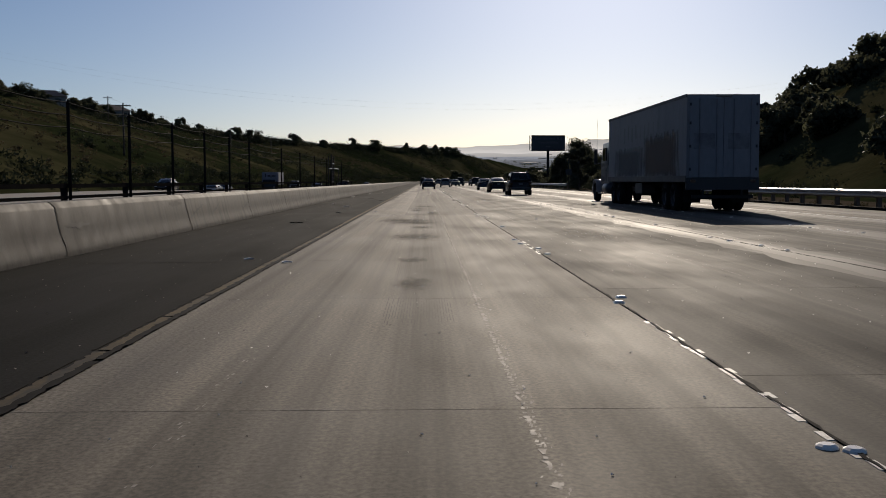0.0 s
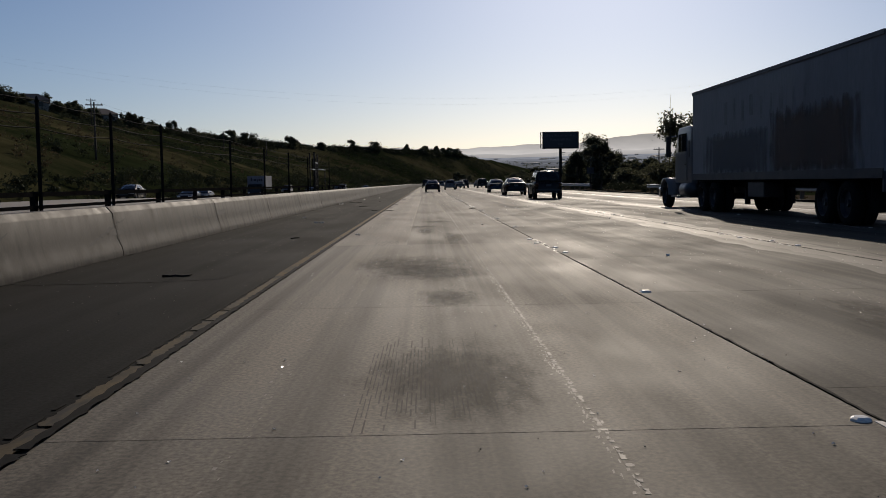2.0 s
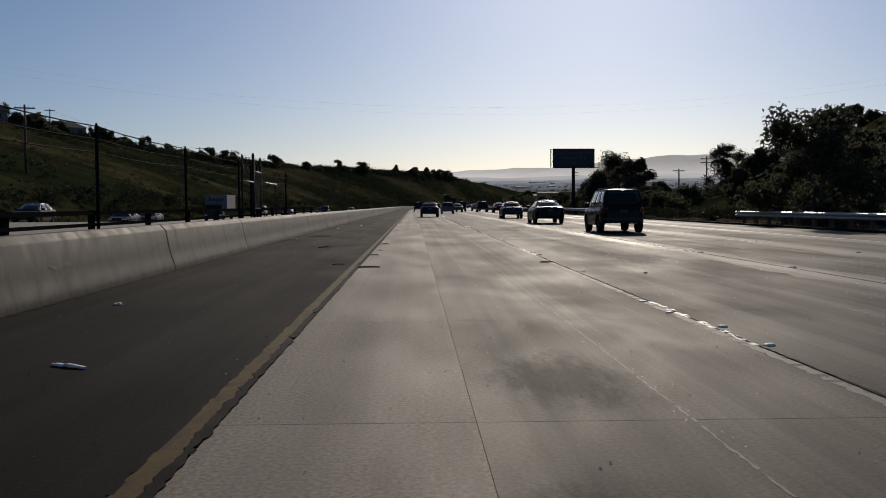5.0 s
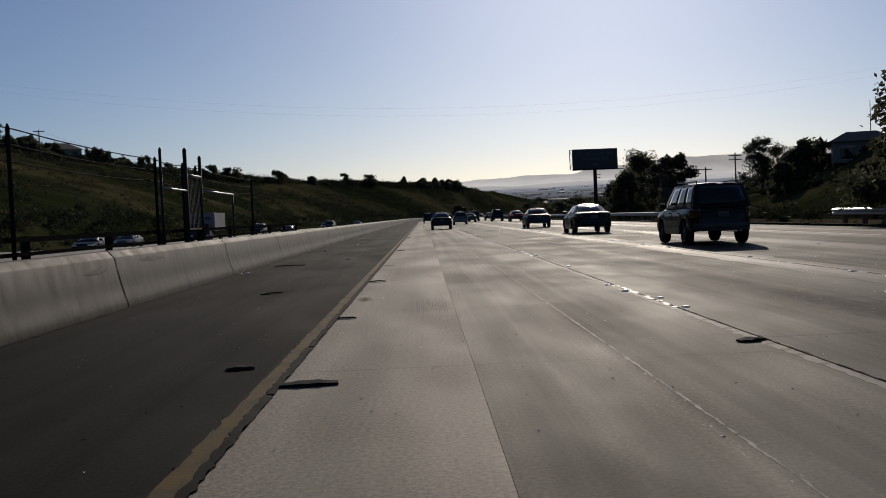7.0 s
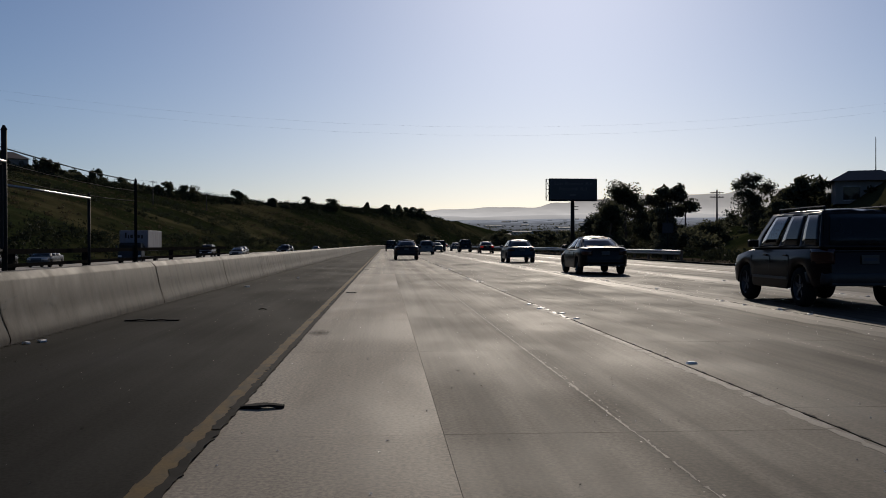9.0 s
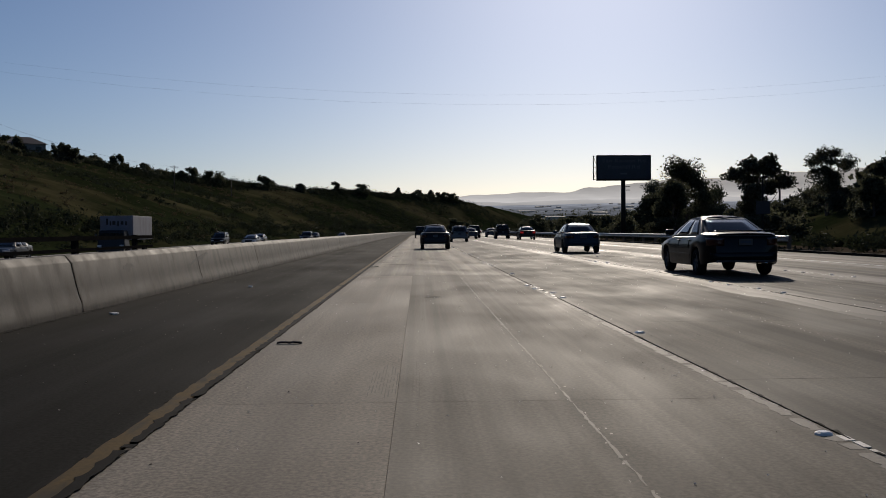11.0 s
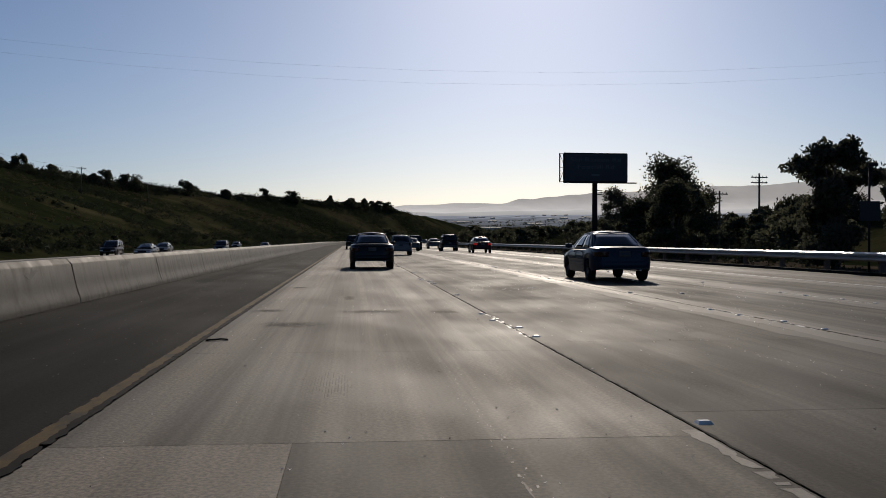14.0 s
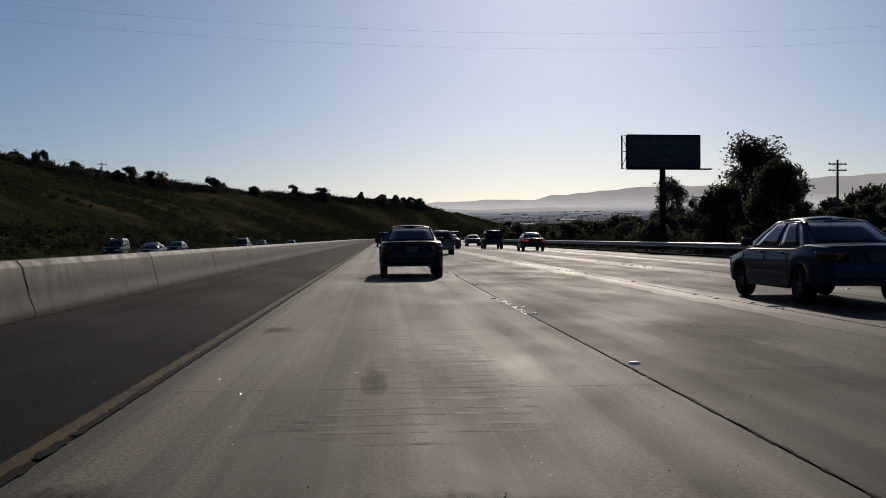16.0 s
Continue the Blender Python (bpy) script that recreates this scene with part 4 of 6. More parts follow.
def build_car(name, label, category, colour, spec, group=""):
    """A passenger car. spec: length, half width, deck heights along the length, cabin corners, wheels and trim."""
    L, hw, deck, cab = spec["length"], spec["hw"], spec["deck"], spec["cab"]
    wr, wy = spec["wheel_r"], spec["wheels"]
    body_mat = paint(*colour)
    glass = spec.get("glass", GLASS)
    car = tagged(empty(name), label, category, group)
    ylist = sorted(set([0, 0.03, 0.10, 0.22] + list(np.arange(0.35, L - 0.3, 0.13)) + [L - 0.22, L - 0.10, L - 0.03, L]))
    ar = wr + 0.055

    def half(y):
        e = min(y, L - y)
        return hw - 0.17 * max(0, 1 - e / 0.48) ** 2 - (0.05 * max(0, 1 - e / 1.3) ** 2)

    def skin_y(x):
        """How far in from the end the skin stands at half width x."""
        lo, hi = 0.0, 1.3
        if x <= half(0):
            return 0.0
        for _ in range(24):
            mid = (lo + hi) / 2
            lo, hi = (mid, hi) if half(mid) < x else (lo, mid)
        return lo

    def low(y):
        z = spec["clear"] + 0.12 * max(0, 1 - min(y, L - y) / 0.7)
        for w in wy:
            d = abs(y - w)
            if d < ar:
                z = max(z, wr + math.sqrt(ar * ar - d * d))
        return z

    dy, dz = [p[0] for p in deck], [p[1] for p in deck]
    floor_z = spec["clear"] + 0.10
    v, f = [], []
    for y in ylist:
        w, zl, zt = half(y), low(y), float(np.interp(y, dy, dz))
        e = min(y, L - y)
        rnd = 0.06 * max(0, 1 - e / 0.12)
        zs = zt - 0.11
        zl = min(zl, zs - 0.06)
        sec = [(0, floor_z), (w - 0.27, floor_z), (w - 0.27, max(floor_z, zl)), (w - 0.025, zl), (w - 0.004, zl + 0.03),
               (w + 0.012, lerp(zl, zs, 0.45)), (w + 0.004, lerp(zl, zs, 0.75)), (w - 0.012, zs), (w - 0.05, zt - 0.035 - rnd * 0.4), (w - 0.13, zt - 0.008 - rnd * 0.8), (w * 0.5, zt + 0.008 - rnd), (0, zt + 0.014 - rnd)]
        v += [(x, y, z) for x, z in sec] + [(-x, y, z) for x, z in sec[-2:0:-1]]
    m = 22
    for r in range(len(ylist) - 1):
        for i in range(m):
            f.append((r * m + i, r * m + (i + 1) % m, (r + 1) * m + (i + 1) % m, (r + 1) * m + i))
    f += [tuple(range(m - 1, -1, -1)), tuple(range((len(ylist) - 1) * m, len(ylist) * m))]
    body = mesh_ob("body", v, f, body_mat, car, smooth=True)
    body.data.set_sharp_from_angle(angle=radians(38))

    # cabin: pillars and roof round real openings
    yr0, yr1, yf1, yf0, zb, zr, wb, wt = cab
    bulge = 0.07

    def rear(a, t):
        return Vector((a * lerp(wb, wt, t), lerp(yr0, yr1, t) - bulge * (1 - a * a) + (0.10 * math.sin(math.pi * t) * -0.35), lerp(zb, zr, t)))

    def front(a, t):
        return Vector((a * lerp(wb, wt, t), lerp(yf0, yf1, t) + bulge * (1 - a * a), lerp(zb, zr, t)))

    def side(s):
        def fn(a, t):
            return Vector((s * (lerp(wb, wt, t) + 0.02 * math.sin(math.pi * t)), lerp(lerp(yr0, yr1, t), lerp(yf0, yf1, t), a), lerp(zb, zr, t)))
        return fn

    bm = bmesh.new()

    def grid(fn, A, T, holes, flip):
        vs = {(i, j): bm.verts.new(fn(a, t)) for i, a in enumerate(A) for j, t in enumerate(T)}
        for i in range(len(A) - 1):
            for j in range(len(T) - 1):
                if (i, j) in holes:
                    continue
                q = [vs[i, j], vs[i + 1, j], vs[i + 1, j + 1], vs[i, j + 1]]
                bm.faces.new(q[::-1] if flip else q)

    RA, RT = [-1, -0.86, -0.43, 0, 0.43, 0.86, 1], [0, 0.10, 0.5, 0.90, 1]
    hol = {(i, j) for i in (1, 2, 3, 4) for j in (1, 2)}
    grid(rear, RA, RT, hol, False)
    grid(front, RA, RT, hol, True)
    cuts = spec["pillars"]
    SA = [0.0]
    for a0, a1 in cuts:
        SA += [a0, a1]
    SA.append(1.0)
    for s in (-1, 1):
        grid(side(s), SA, [0, 0.07, 0.5, 0.90, 1], {(1 + 2 * k, j) for k in range(len(cuts)) for j in (1, 2)}, s < 0)
    # roof, crowned
    n = 6
    rf = {}
    for i in range(n + 1):
        for j in range(n + 1):
            a, b = -1 + 2 * i / n, j / n
            y = lerp(rear(a, 1).y, front(a, 1).y, b)
            z = zr + 0.055 * (1 - a * a) * 1.0 * (1 - (2 * b - 1) ** 4) + 0.02 * (1 - (2 * b - 1) ** 2)
            rf[i, j] = bm.verts.new((a * (wt + 0.0), y, z))
    for i in range(n):
        for j in range(n):
            bm.faces.new((rf[i, j], rf[i + 1, j], rf[i + 1, j + 1], rf[i, j + 1]))
    bmesh.ops.remove_doubles(bm, verts=bm.verts, dist=0.012)
    cabin = part("cabin", bm, body_mat, car, smooth=True)
    cabin.data.set_sharp_from_angle(angle=radians(58))
    sol = cabin.modifiers.new("thickness", "SOLIDIFY")
    sol.thickness, sol.offset = 0.035, -1
    panel(rear, -0.87, 0.87, 0.09, 0.91, "rear_window", glass, car, out=(0, -0.004, 0.002), thick=0.004)
    panel(front, -0.87, 0.87, 0.09, 0.91, "windscreen", GLASS, car, out=(0, 0.004, 0.002), thick=0.004)
    for s in (-1, 1):
        for k, (a0, a1) in enumerate(cuts):
            panel(side(s), a0 - 0.006, a1 + 0.006, 0.06, 0.91, "side_window", glass if k < len(cuts) - 1 else GLASS, car, out=(s * 0.004, 0, 0), thick=0.004)
    # inside: dark tub, seats and headrests seen through the panes
    part("interior", bx(-wb + 0.08, wb - 0.08, yr0 + 0.15, yf0 - 0.2, zb - 0.02, zb + 0.03), CABIN, car)
    ys1, ys2 = lerp(yr0, yf0, 0.30), lerp(yr0, yf0, 0.58)
    for sx in (-0.36, 0.36):
        part("front_seat", bx(sx - 0.22, sx + 0.22, ys2, ys2 + 0.12, zb, lerp(zb, zr, 0.5), bevel=0.03), CABIN, car)
        part("headrest", bx(sx - 0.13, sx + 0.13, ys2 - 0.02, ys2 + 0.08, lerp(zb, zr, 0.52), lerp(zb, zr, 0.82), bevel=0.03), CABIN, car)
        part("headrest", bx(sx - 0.13, sx + 0.13, ys1 - 0.02, ys1 + 0.08, lerp(zb, zr, 0.12), lerp(zb, zr, 0.45), bevel=0.03), CABIN, car)
    for w in wy:
        for s in (-1, 1):
            wheel(car, s * (hw - 0.115), w, wr, spec.get("tyre_w", 0.205), s)
    # rear face: lamps, bumper, plate, badge strip
    tl = spec["tail"]
    lit = TAIL_LIT if spec.get("braking") else TAIL
    for s in (-1, 1):
        def lamp_fn(a, t, s=s):
            x = lerp(tl[0], tl[1], a)
            return Vector((s * x, skin_y(min(x, hw - 0.02)) - 0.006, lerp(tl[2], tl[3], t)))
        panel(lamp_fn, 0, 1, 0, 1, "tail_lamp", lit, car, out=(0, -0.012, 0), thick=0.05)
        def head_fn(a, t, s=s):
            x = lerp(0.42, hw - 0.06, a)
            return Vector((s * x, L + 0.004 - skin_y(min(x, hw - 0.02)), lerp(0.58, 0.72, t)))
        panel(head_fn, 0, 1, 0, 1, "head_lamp", HEAD, car, out=(0, 0.012, 0), thick=0.04)
        mir = part("wing_mirror", bx(-0.10, 0.10, -0.05, 0.07, -0.06, 0.08, bevel=0.025), body_mat, car)
        mir.matrix_basis = pose(s * (wb + 0.16), lerp(yr0, yf0, 0.86), zb + 0.08)
        for yh in spec["handles"]:
            hnd = part("door_handle", bx(-0.012, 0.016, -0.09, 0.09, -0.015, 0.015, bevel=0.006), body_mat, car)
            hnd.matrix_basis = pose(s * (hw + 0.008), yh, spec["belt"] - 0.12)
        part("side_trim", bx(s * (hw + 0.004) - 0.012, s * (hw + 0.004) + 0.012, wy[0] + ar + 0.05, wy[1] - ar - 0.05, 0.47, 0.52, bevel=0.004), TRIM if spec.get("dark_trim", True) else body_mat, car)
        for yd in spec["seams"]:
            part("door_seam", bx(s * (hw + 0.004) - 0.006, s * (hw + 0.004) + 0.006, yd - 0.004, yd + 0.004, spec["clear"] + 0.16, spec["belt"] - 0.13), TRIM, car)
    zb0 = spec["clear"] + 0.13

    def bumper_fn(a, t):
        x = lerp(-hw + 0.015, hw - 0.015, a)
        return Vector((x, skin_y(abs(x)) + 0.012 - 0.030 * math.sin(math.pi * min(0.88, max(0.12, t))), lerp(zb0, zb0 + 0.20, t)))
    panel(bumper_fn, 0, 1, 0, 1, "rear_bumper", TRIM if spec.get("dark_bumper") else body_mat, car, na=18, nt=5, out=(0, -0.016, 0), thick=0.05)
    part("valance", bx(-hw + 0.22, hw - 0.22, -0.02, 0.10, spec["clear"] + 0.10, spec["clear"] + 0.16, bevel=0.02), TRIM, car)
    part("front_grille", bx(-0.40, 0.40, L - 0.03, L + 0.012, 0.46, 0.60, bevel=0.01), TRIM, car)
    pl = part("number_plate", bx(-0.155, 0.155, -0.03, -0.012, -0.075, 0.075, bevel=0.004), PLATE, car)
    pl.matrix_basis = pose(0, -0.008, spec["plate_z"])
    part("plate_bar", bx(-0.115, 0.115, -0.034, -0.031, -0.028, 0.028), PLATE_INK, pl)
    part("boot_seam", bx(-hw + 0.24, hw - 0.24, -0.004, 0.01, spec["plate_z"] + 0.14, spec["plate_z"] + 0.155), TRIM, car)
    bm = tube(bmesh.new(), (hw - 0.42, -0.03, spec["clear"] + 0.08), (hw - 0.42, 0.5, spec["clear"] + 0.08), 0.03, n=10)
    part("exhaust", bm, CHROME, car, smooth=True)
    bm = tube(bmesh.new(), (-hw + 0.2, wy[0], wr + 0.09), (hw - 0.2, wy[0], wr + 0.09), 0.035, n=8)
    part("axle", bm, TRIM, car)
    for r in spec.get("rails", ()):
        bm = tube(bmesh.new(), (r, yr1 + 0.12, zr + 0.09), (r, yf1 - 0.12, zr + 0.09), 0.018, n=6)
        for yy in (yr1 + 0.15, lerp(yr1, yf1, 0.5), yf1 - 0.15):
            tube(bm, (r, yy, zr - 0.0), (r, yy, zr + 0.09), 0.02, n=6)
        part("roof_rail", bm, TRIM, car)
    if spec.get("spoiler"):
        part("spoiler", bx(-hw + 0.22, hw - 0.22, 0.02, 0.20, dz[1] + 0.05, dz[1] + 0.075, bevel=0.01), body_mat, car)
    if spec.get("aerial"):
        part("aerial", tube(bmesh.new(), (0, yr1 + 0.1, zr + 0.05), (0, yr1 - 0.02, zr + 0.30), 0.006, 0.003, n=5), TRIM, car)
    return car


SEDAN = dict(length=4.55, hw=0.885, deck=[(0, 0.93), (0.06, 1.0), (0.75, 1.03), (1.2, 0.96), (3.2, 0.95), (3.6, 0.92), (4.3, 0.80), (4.55, 0.68)],
             cab=(0.55, 1.32, 2.55, 3.42, 0.95, 1.41, 0.77, 0.56), wheel_r=0.315, wheels=(0.92, 3.58), clear=0.23, pillars=[(0.16, 0.44), (0.49, 0.86)],
             tail=(0.50, 0.84, 0.72, 0.90), plate_z=0.80, handles=(1.5, 2.45), belt=0.95, seams=(1.33, 2.28, 3.25), dark_trim=False, aerial=True)
SEDAN_ROUND = dict(SEDAN, glass=DARK_GLASS, hw=0.865, length=4.40, deck=[(0, 0.86), (0.08, 0.95), (0.7, 0.99), (1.2, 0.92), (3.1, 0.91), (3.5, 0.86), (4.2, 0.74), (4.40, 0.60)],
                   cab=(0.62, 1.45, 2.45, 3.35, 0.91, 1.36, 0.75, 0.54), wheel_r=0.30, wheels=(0.88, 3.46), clear=0.24, tail=(0.46, 0.82, 0.70, 0.86), plate_z=0.78, dark_trim=True)
COUPE = dict(SEDAN, glass=DARK_GLASS, hw=0.90, length=4.75, deck=[(0, 0.90), (0.08, 1.0), (0.7, 1.03), (1.2, 0.95), (3.3, 0.93), (3.8, 0.88), (4.5, 0.76), (4.75, 0.62)],
             cab=(0.60, 1.65, 2.60, 3.62, 0.94, 1.37, 0.78, 0.54), wheels=(1.0, 3.75), spoiler=True, seams=(1.55, 2.5, 3.45))
SUV = dict(length=4.50, hw=0.89, deck=[(0, 1.02), (0.05, 1.08), (1.2, 1.06), (3.2, 1.04), (3.5, 1.02), (4.3, 0.90), (4.5, 0.78)],
           cab=(0.06, 0.32, 2.55, 3.30, 1.05, 1.70, 0.80, 0.66), wheel_r=0.355, wheels=(0.88, 3.50), clear=0.30, pillars=[(0.05, 0.26), (0.31, 0.56), (0.60, 0.88)],
           tail=(0.62, 0.86, 0.78, 1.04), plate_z=0.86, handles=(1.45, 2.40), belt=1.04, seams=(1.30, 2.20, 3.15), dark_bumper=True, rails=(-0.58, 0.58),
           glass=DARK_GLASS, tyre_w=0.23)
HATCH = dict(SUV, length=4.2, hw=0.87, deck=[(0, 0.93), (0.05, 0.97), (1.2, 0.95), (3.0, 0.94), (3.2, 0.92), (4.0, 0.80), (4.2, 0.68)],
             cab=(0.08, 0.45, 2.35, 3.15, 0.95, 1.50, 0.77, 0.60), wheel_r=0.31, wheels=(0.80, 3.30), clear=0.22, tail=(0.60, 0.83, 0.75, 0.98), plate_z=0.78, belt=0.94, rails=(), glass=GLASS,
             seams=(1.2, 2.1, 3.0), handles=(1.35, 2.25), tyre_w=0.2, dark_bumper=False)

lead = build_car("sedan", "dark grey four-door sedan in the inner lane", "car", ("paint_dark_grey", (0.020, 0.021, 0.025)), SEDAN)
lead.matrix_basis = pose(0.66, 130.2, 0)
suv = build_car("suv", "dark maroon SUV with black roof rails and tinted glass", "suv", ("paint_dark_maroon", (0.020, 0.013, 0.015)), SUV)
suv.matrix_basis = pose(7.45, 75.21, 0)
coupe = build_car("sedan", "black low sedan with a boot spoiler", "car", ("paint_black", (0.012, 0.013, 0.016)), COUPE)
coupe.matrix_basis = pose(7.21, 94.54, 0)
blue = build_car("sedan", "deep blue compact sedan with rounded boot", "car", ("paint_blue", (0.040, 0.062, 0.098)), SEDAN_ROUND)
blue.matrix_basis = pose(7.36, 117.88, 0)

# the rest of the traffic ahead
silver = build_car("sedan", "silver sedan far ahead in traffic", "car", ("paint_silver", (0.16, 0.165, 0.17)), SEDAN_ROUND, "traffic ahead")
silver.matrix_basis = pose(6.2, 195, 0)
white_h = build_car("hatchback", "white hatchback far ahead in traffic", "car", ("paint_white", (0.30, 0.30, 0.30)), HATCH, "traffic ahead")
white_h.matrix_basis = pose(3.6, 166.4, 0)
dark_suv = build_car("suv", "black SUV far ahead in traffic", "suv", ("paint_black_suv", (0.015, 0.015, 0.017)), SUV, "traffic ahead")
dark_suv.matrix_basis = pose(7.6, 211.9, 0)
red_lit = build_car("sedan", "dark sedan braking far ahead", "car", ("paint_dark_red", (0.05, 0.018, 0.018)), dict(SEDAN, braking=True), "traffic ahead")
red_lit.matrix_basis = pose(11.6, 179.4, 0)
for src, x, y in ((dark_suv, 10.2, 195), (silver, 11.0, 223.6), (white_h, 3.7, 254.8), (dark_suv, 0.0, 218.4), (red_lit, 7.4, 266.5), (silver, 3.8, 306.8), (white_h, 10.9, 293.8),
                  (dark_suv, 4.0, 340.6), (silver, 7.4, 374.4), (white_h, 0.2, 325), (red_lit, 11, 390), (silver, 0.1, 429), (white_h, 7.5, 448.5)):
    c = float(road_x(y))
    copy_thing(src, pose(x + c, y, 0, 0, 0, -math.degrees(math.atan(2 * BEND * max(0, y - BEND_AT)))))
# oncoming traffic beyond the barrier, facing the other way
for src, x, y, txt in ((lead, -27.5, 109, "dark grey oncoming sedan beyond the barrier"), (coupe, -26.5, 127.4, "black oncoming sedan beyond the barrier"), (silver, -28, 141.7, "silver oncoming sedan beyond the barrier"),
                       (suv, -26.5, 205.4, "dark oncoming SUV beyond the barrier"), (lead, -24.0, 222.3, "dark grey oncoming sedan beyond the barrier"),
                       (coupe, -20.6, 195, "black oncoming sedan beyond the barrier"), (dark_suv, -18.6, 236.6, "black oncoming SUV beyond the barrier"),
                       (blue, -22.3, 266.5, "blue oncoming sedan beyond the barrier"), (silver, -16, 278.2, "silver oncoming sedan beyond the barrier"), (lead, -24.5, 306.8, "dark grey oncoming sedan beyond the barrier")):
    tagged(copy_thing(src, pose(x, y, opp_z(y), 0, 0, 180)), txt, "car", "oncoming traffic")

# ---- the box truck: tractor and box body ----
TRUCK_PAINT = paint("paint_truck_white", (0.30, 0.305, 0.32))
BOX_SKIN = mat("box_aluminium_skin", (0.205, 0.205, 0.215), 0.6, var=0.2, scale=0.9, fine=10, spec=0.22, stretch=(1, 1, 0.3), stain=(0.155, 0.15, 0.155), stain_scale=0.9, stain_amount=0.6, stain_stretch=(1, 1, 0.3))
BOX_DARK = mat("box_lower_band", (0.022, 0.022, 0.025), 0.6, var=0.2, scale=2)
DECAL_B = mat("faded_grey_decal", (0.165, 0.16, 0.168), 0.6, var=0.5, scale=2.5, spec=0.2)


def faded_print(name, colours, strength):
    """A blotchy sun-bleached print whose edge fades away unevenly."""
    m = bpy.data.materials.new(name)
    m.use_nodes = True
    N, Lk = m.node_tree.nodes, m.node_tree.links
    b = N["Principled BSDF"]
    b.inputs["Roughness"].default_value = 0.6
    b.inputs["Specular IOR Level"].default_value = 0.2
    tc, geo, up = N.new("ShaderNodeTexCoord"), N.new("ShaderNodeNewGeometry"), N.new("ShaderNodeMapping")
    up.inputs["Scale"].default_value = (1, 1.3, 0.35)            # drips run down the side
    Lk.new(geo.outputs["Position"], up.inputs["Vector"])
    sep, ay, az, ln = N.new("ShaderNodeSeparateXYZ"), N.new("ShaderNodeMath"), N.new("ShaderNodeMath"), N.new("ShaderNodeMath")
    Lk.new(tc.outputs["Object"], sep.inputs[0])
    for n, axis in ((ay, "Y"), (az, "Z")):
        n.operation = "ABSOLUTE"
        Lk.new(sep.outputs[axis], n.inputs[0])
    ln.operation = "MAXIMUM"
    Lk.new(ay.outputs[0], ln.inputs[0])
    Lk.new(az.outputs[0], ln.inputs[1])
    big, small = N.new("ShaderNodeTexNoise"), N.new("ShaderNodeTexNoise")
    for n, sc in ((big, 1.0), (small, 2.6)):
        n.inputs["Scale"].default_value, n.inputs["Detail"].default_value = sc, 5
        Lk.new(up.outputs["Vector"], n.inputs["Vector"])
    ramp = N.new("ShaderNodeValToRGB")
    ramp.color_ramp.elements[0].position, ramp.color_ramp.elements[1].position = 0.34, 0.68
    ramp.color_ramp.elements[0].color, ramp.color_ramp.elements[1].color = (*colours[0], 1), (*colours[2], 1)
    ramp.color_ramp.elements.new(0.5).color = (*colours[1], 1)
    Lk.new(big.outputs["Fac"], ramp.inputs["Fac"])
    Lk.new(ramp.outputs["Color"], b.inputs["Base Color"])
    add, mr = N.new("ShaderNodeMath"), N.new("ShaderNodeMapRange")
    add.operation = "MULTIPLY_ADD"
    add.inputs[1].default_value = 0.9
    Lk.new(small.outputs["Fac"], add.inputs[0])
    Lk.new(ln.outputs["Value"], add.inputs[2])
    mr.inputs["From Min"].default_value, mr.inputs["From Max"].default_value = 1.25, 1.7
    mr.inputs["To Min"].default_value, mr.inputs["To Max"].default_value = strength, 0.0
    Lk.new(add.outputs[0], mr.inputs["Value"])
    Lk.new(mr.outputs["Result"], b.inputs["Alpha"])
    return m


DECAL = faded_print("faded_rust_decal", ((0.045, 0.035, 0.033), (0.105, 0.058, 0.042), (0.14, 0.10, 0.075)), 0.62)
DECAL_G = faded_print("faded_dark_print", ((0.10, 0.098, 0.105), (0.12, 0.118, 0.125), (0.17, 0.165, 0.17)), 0.4)


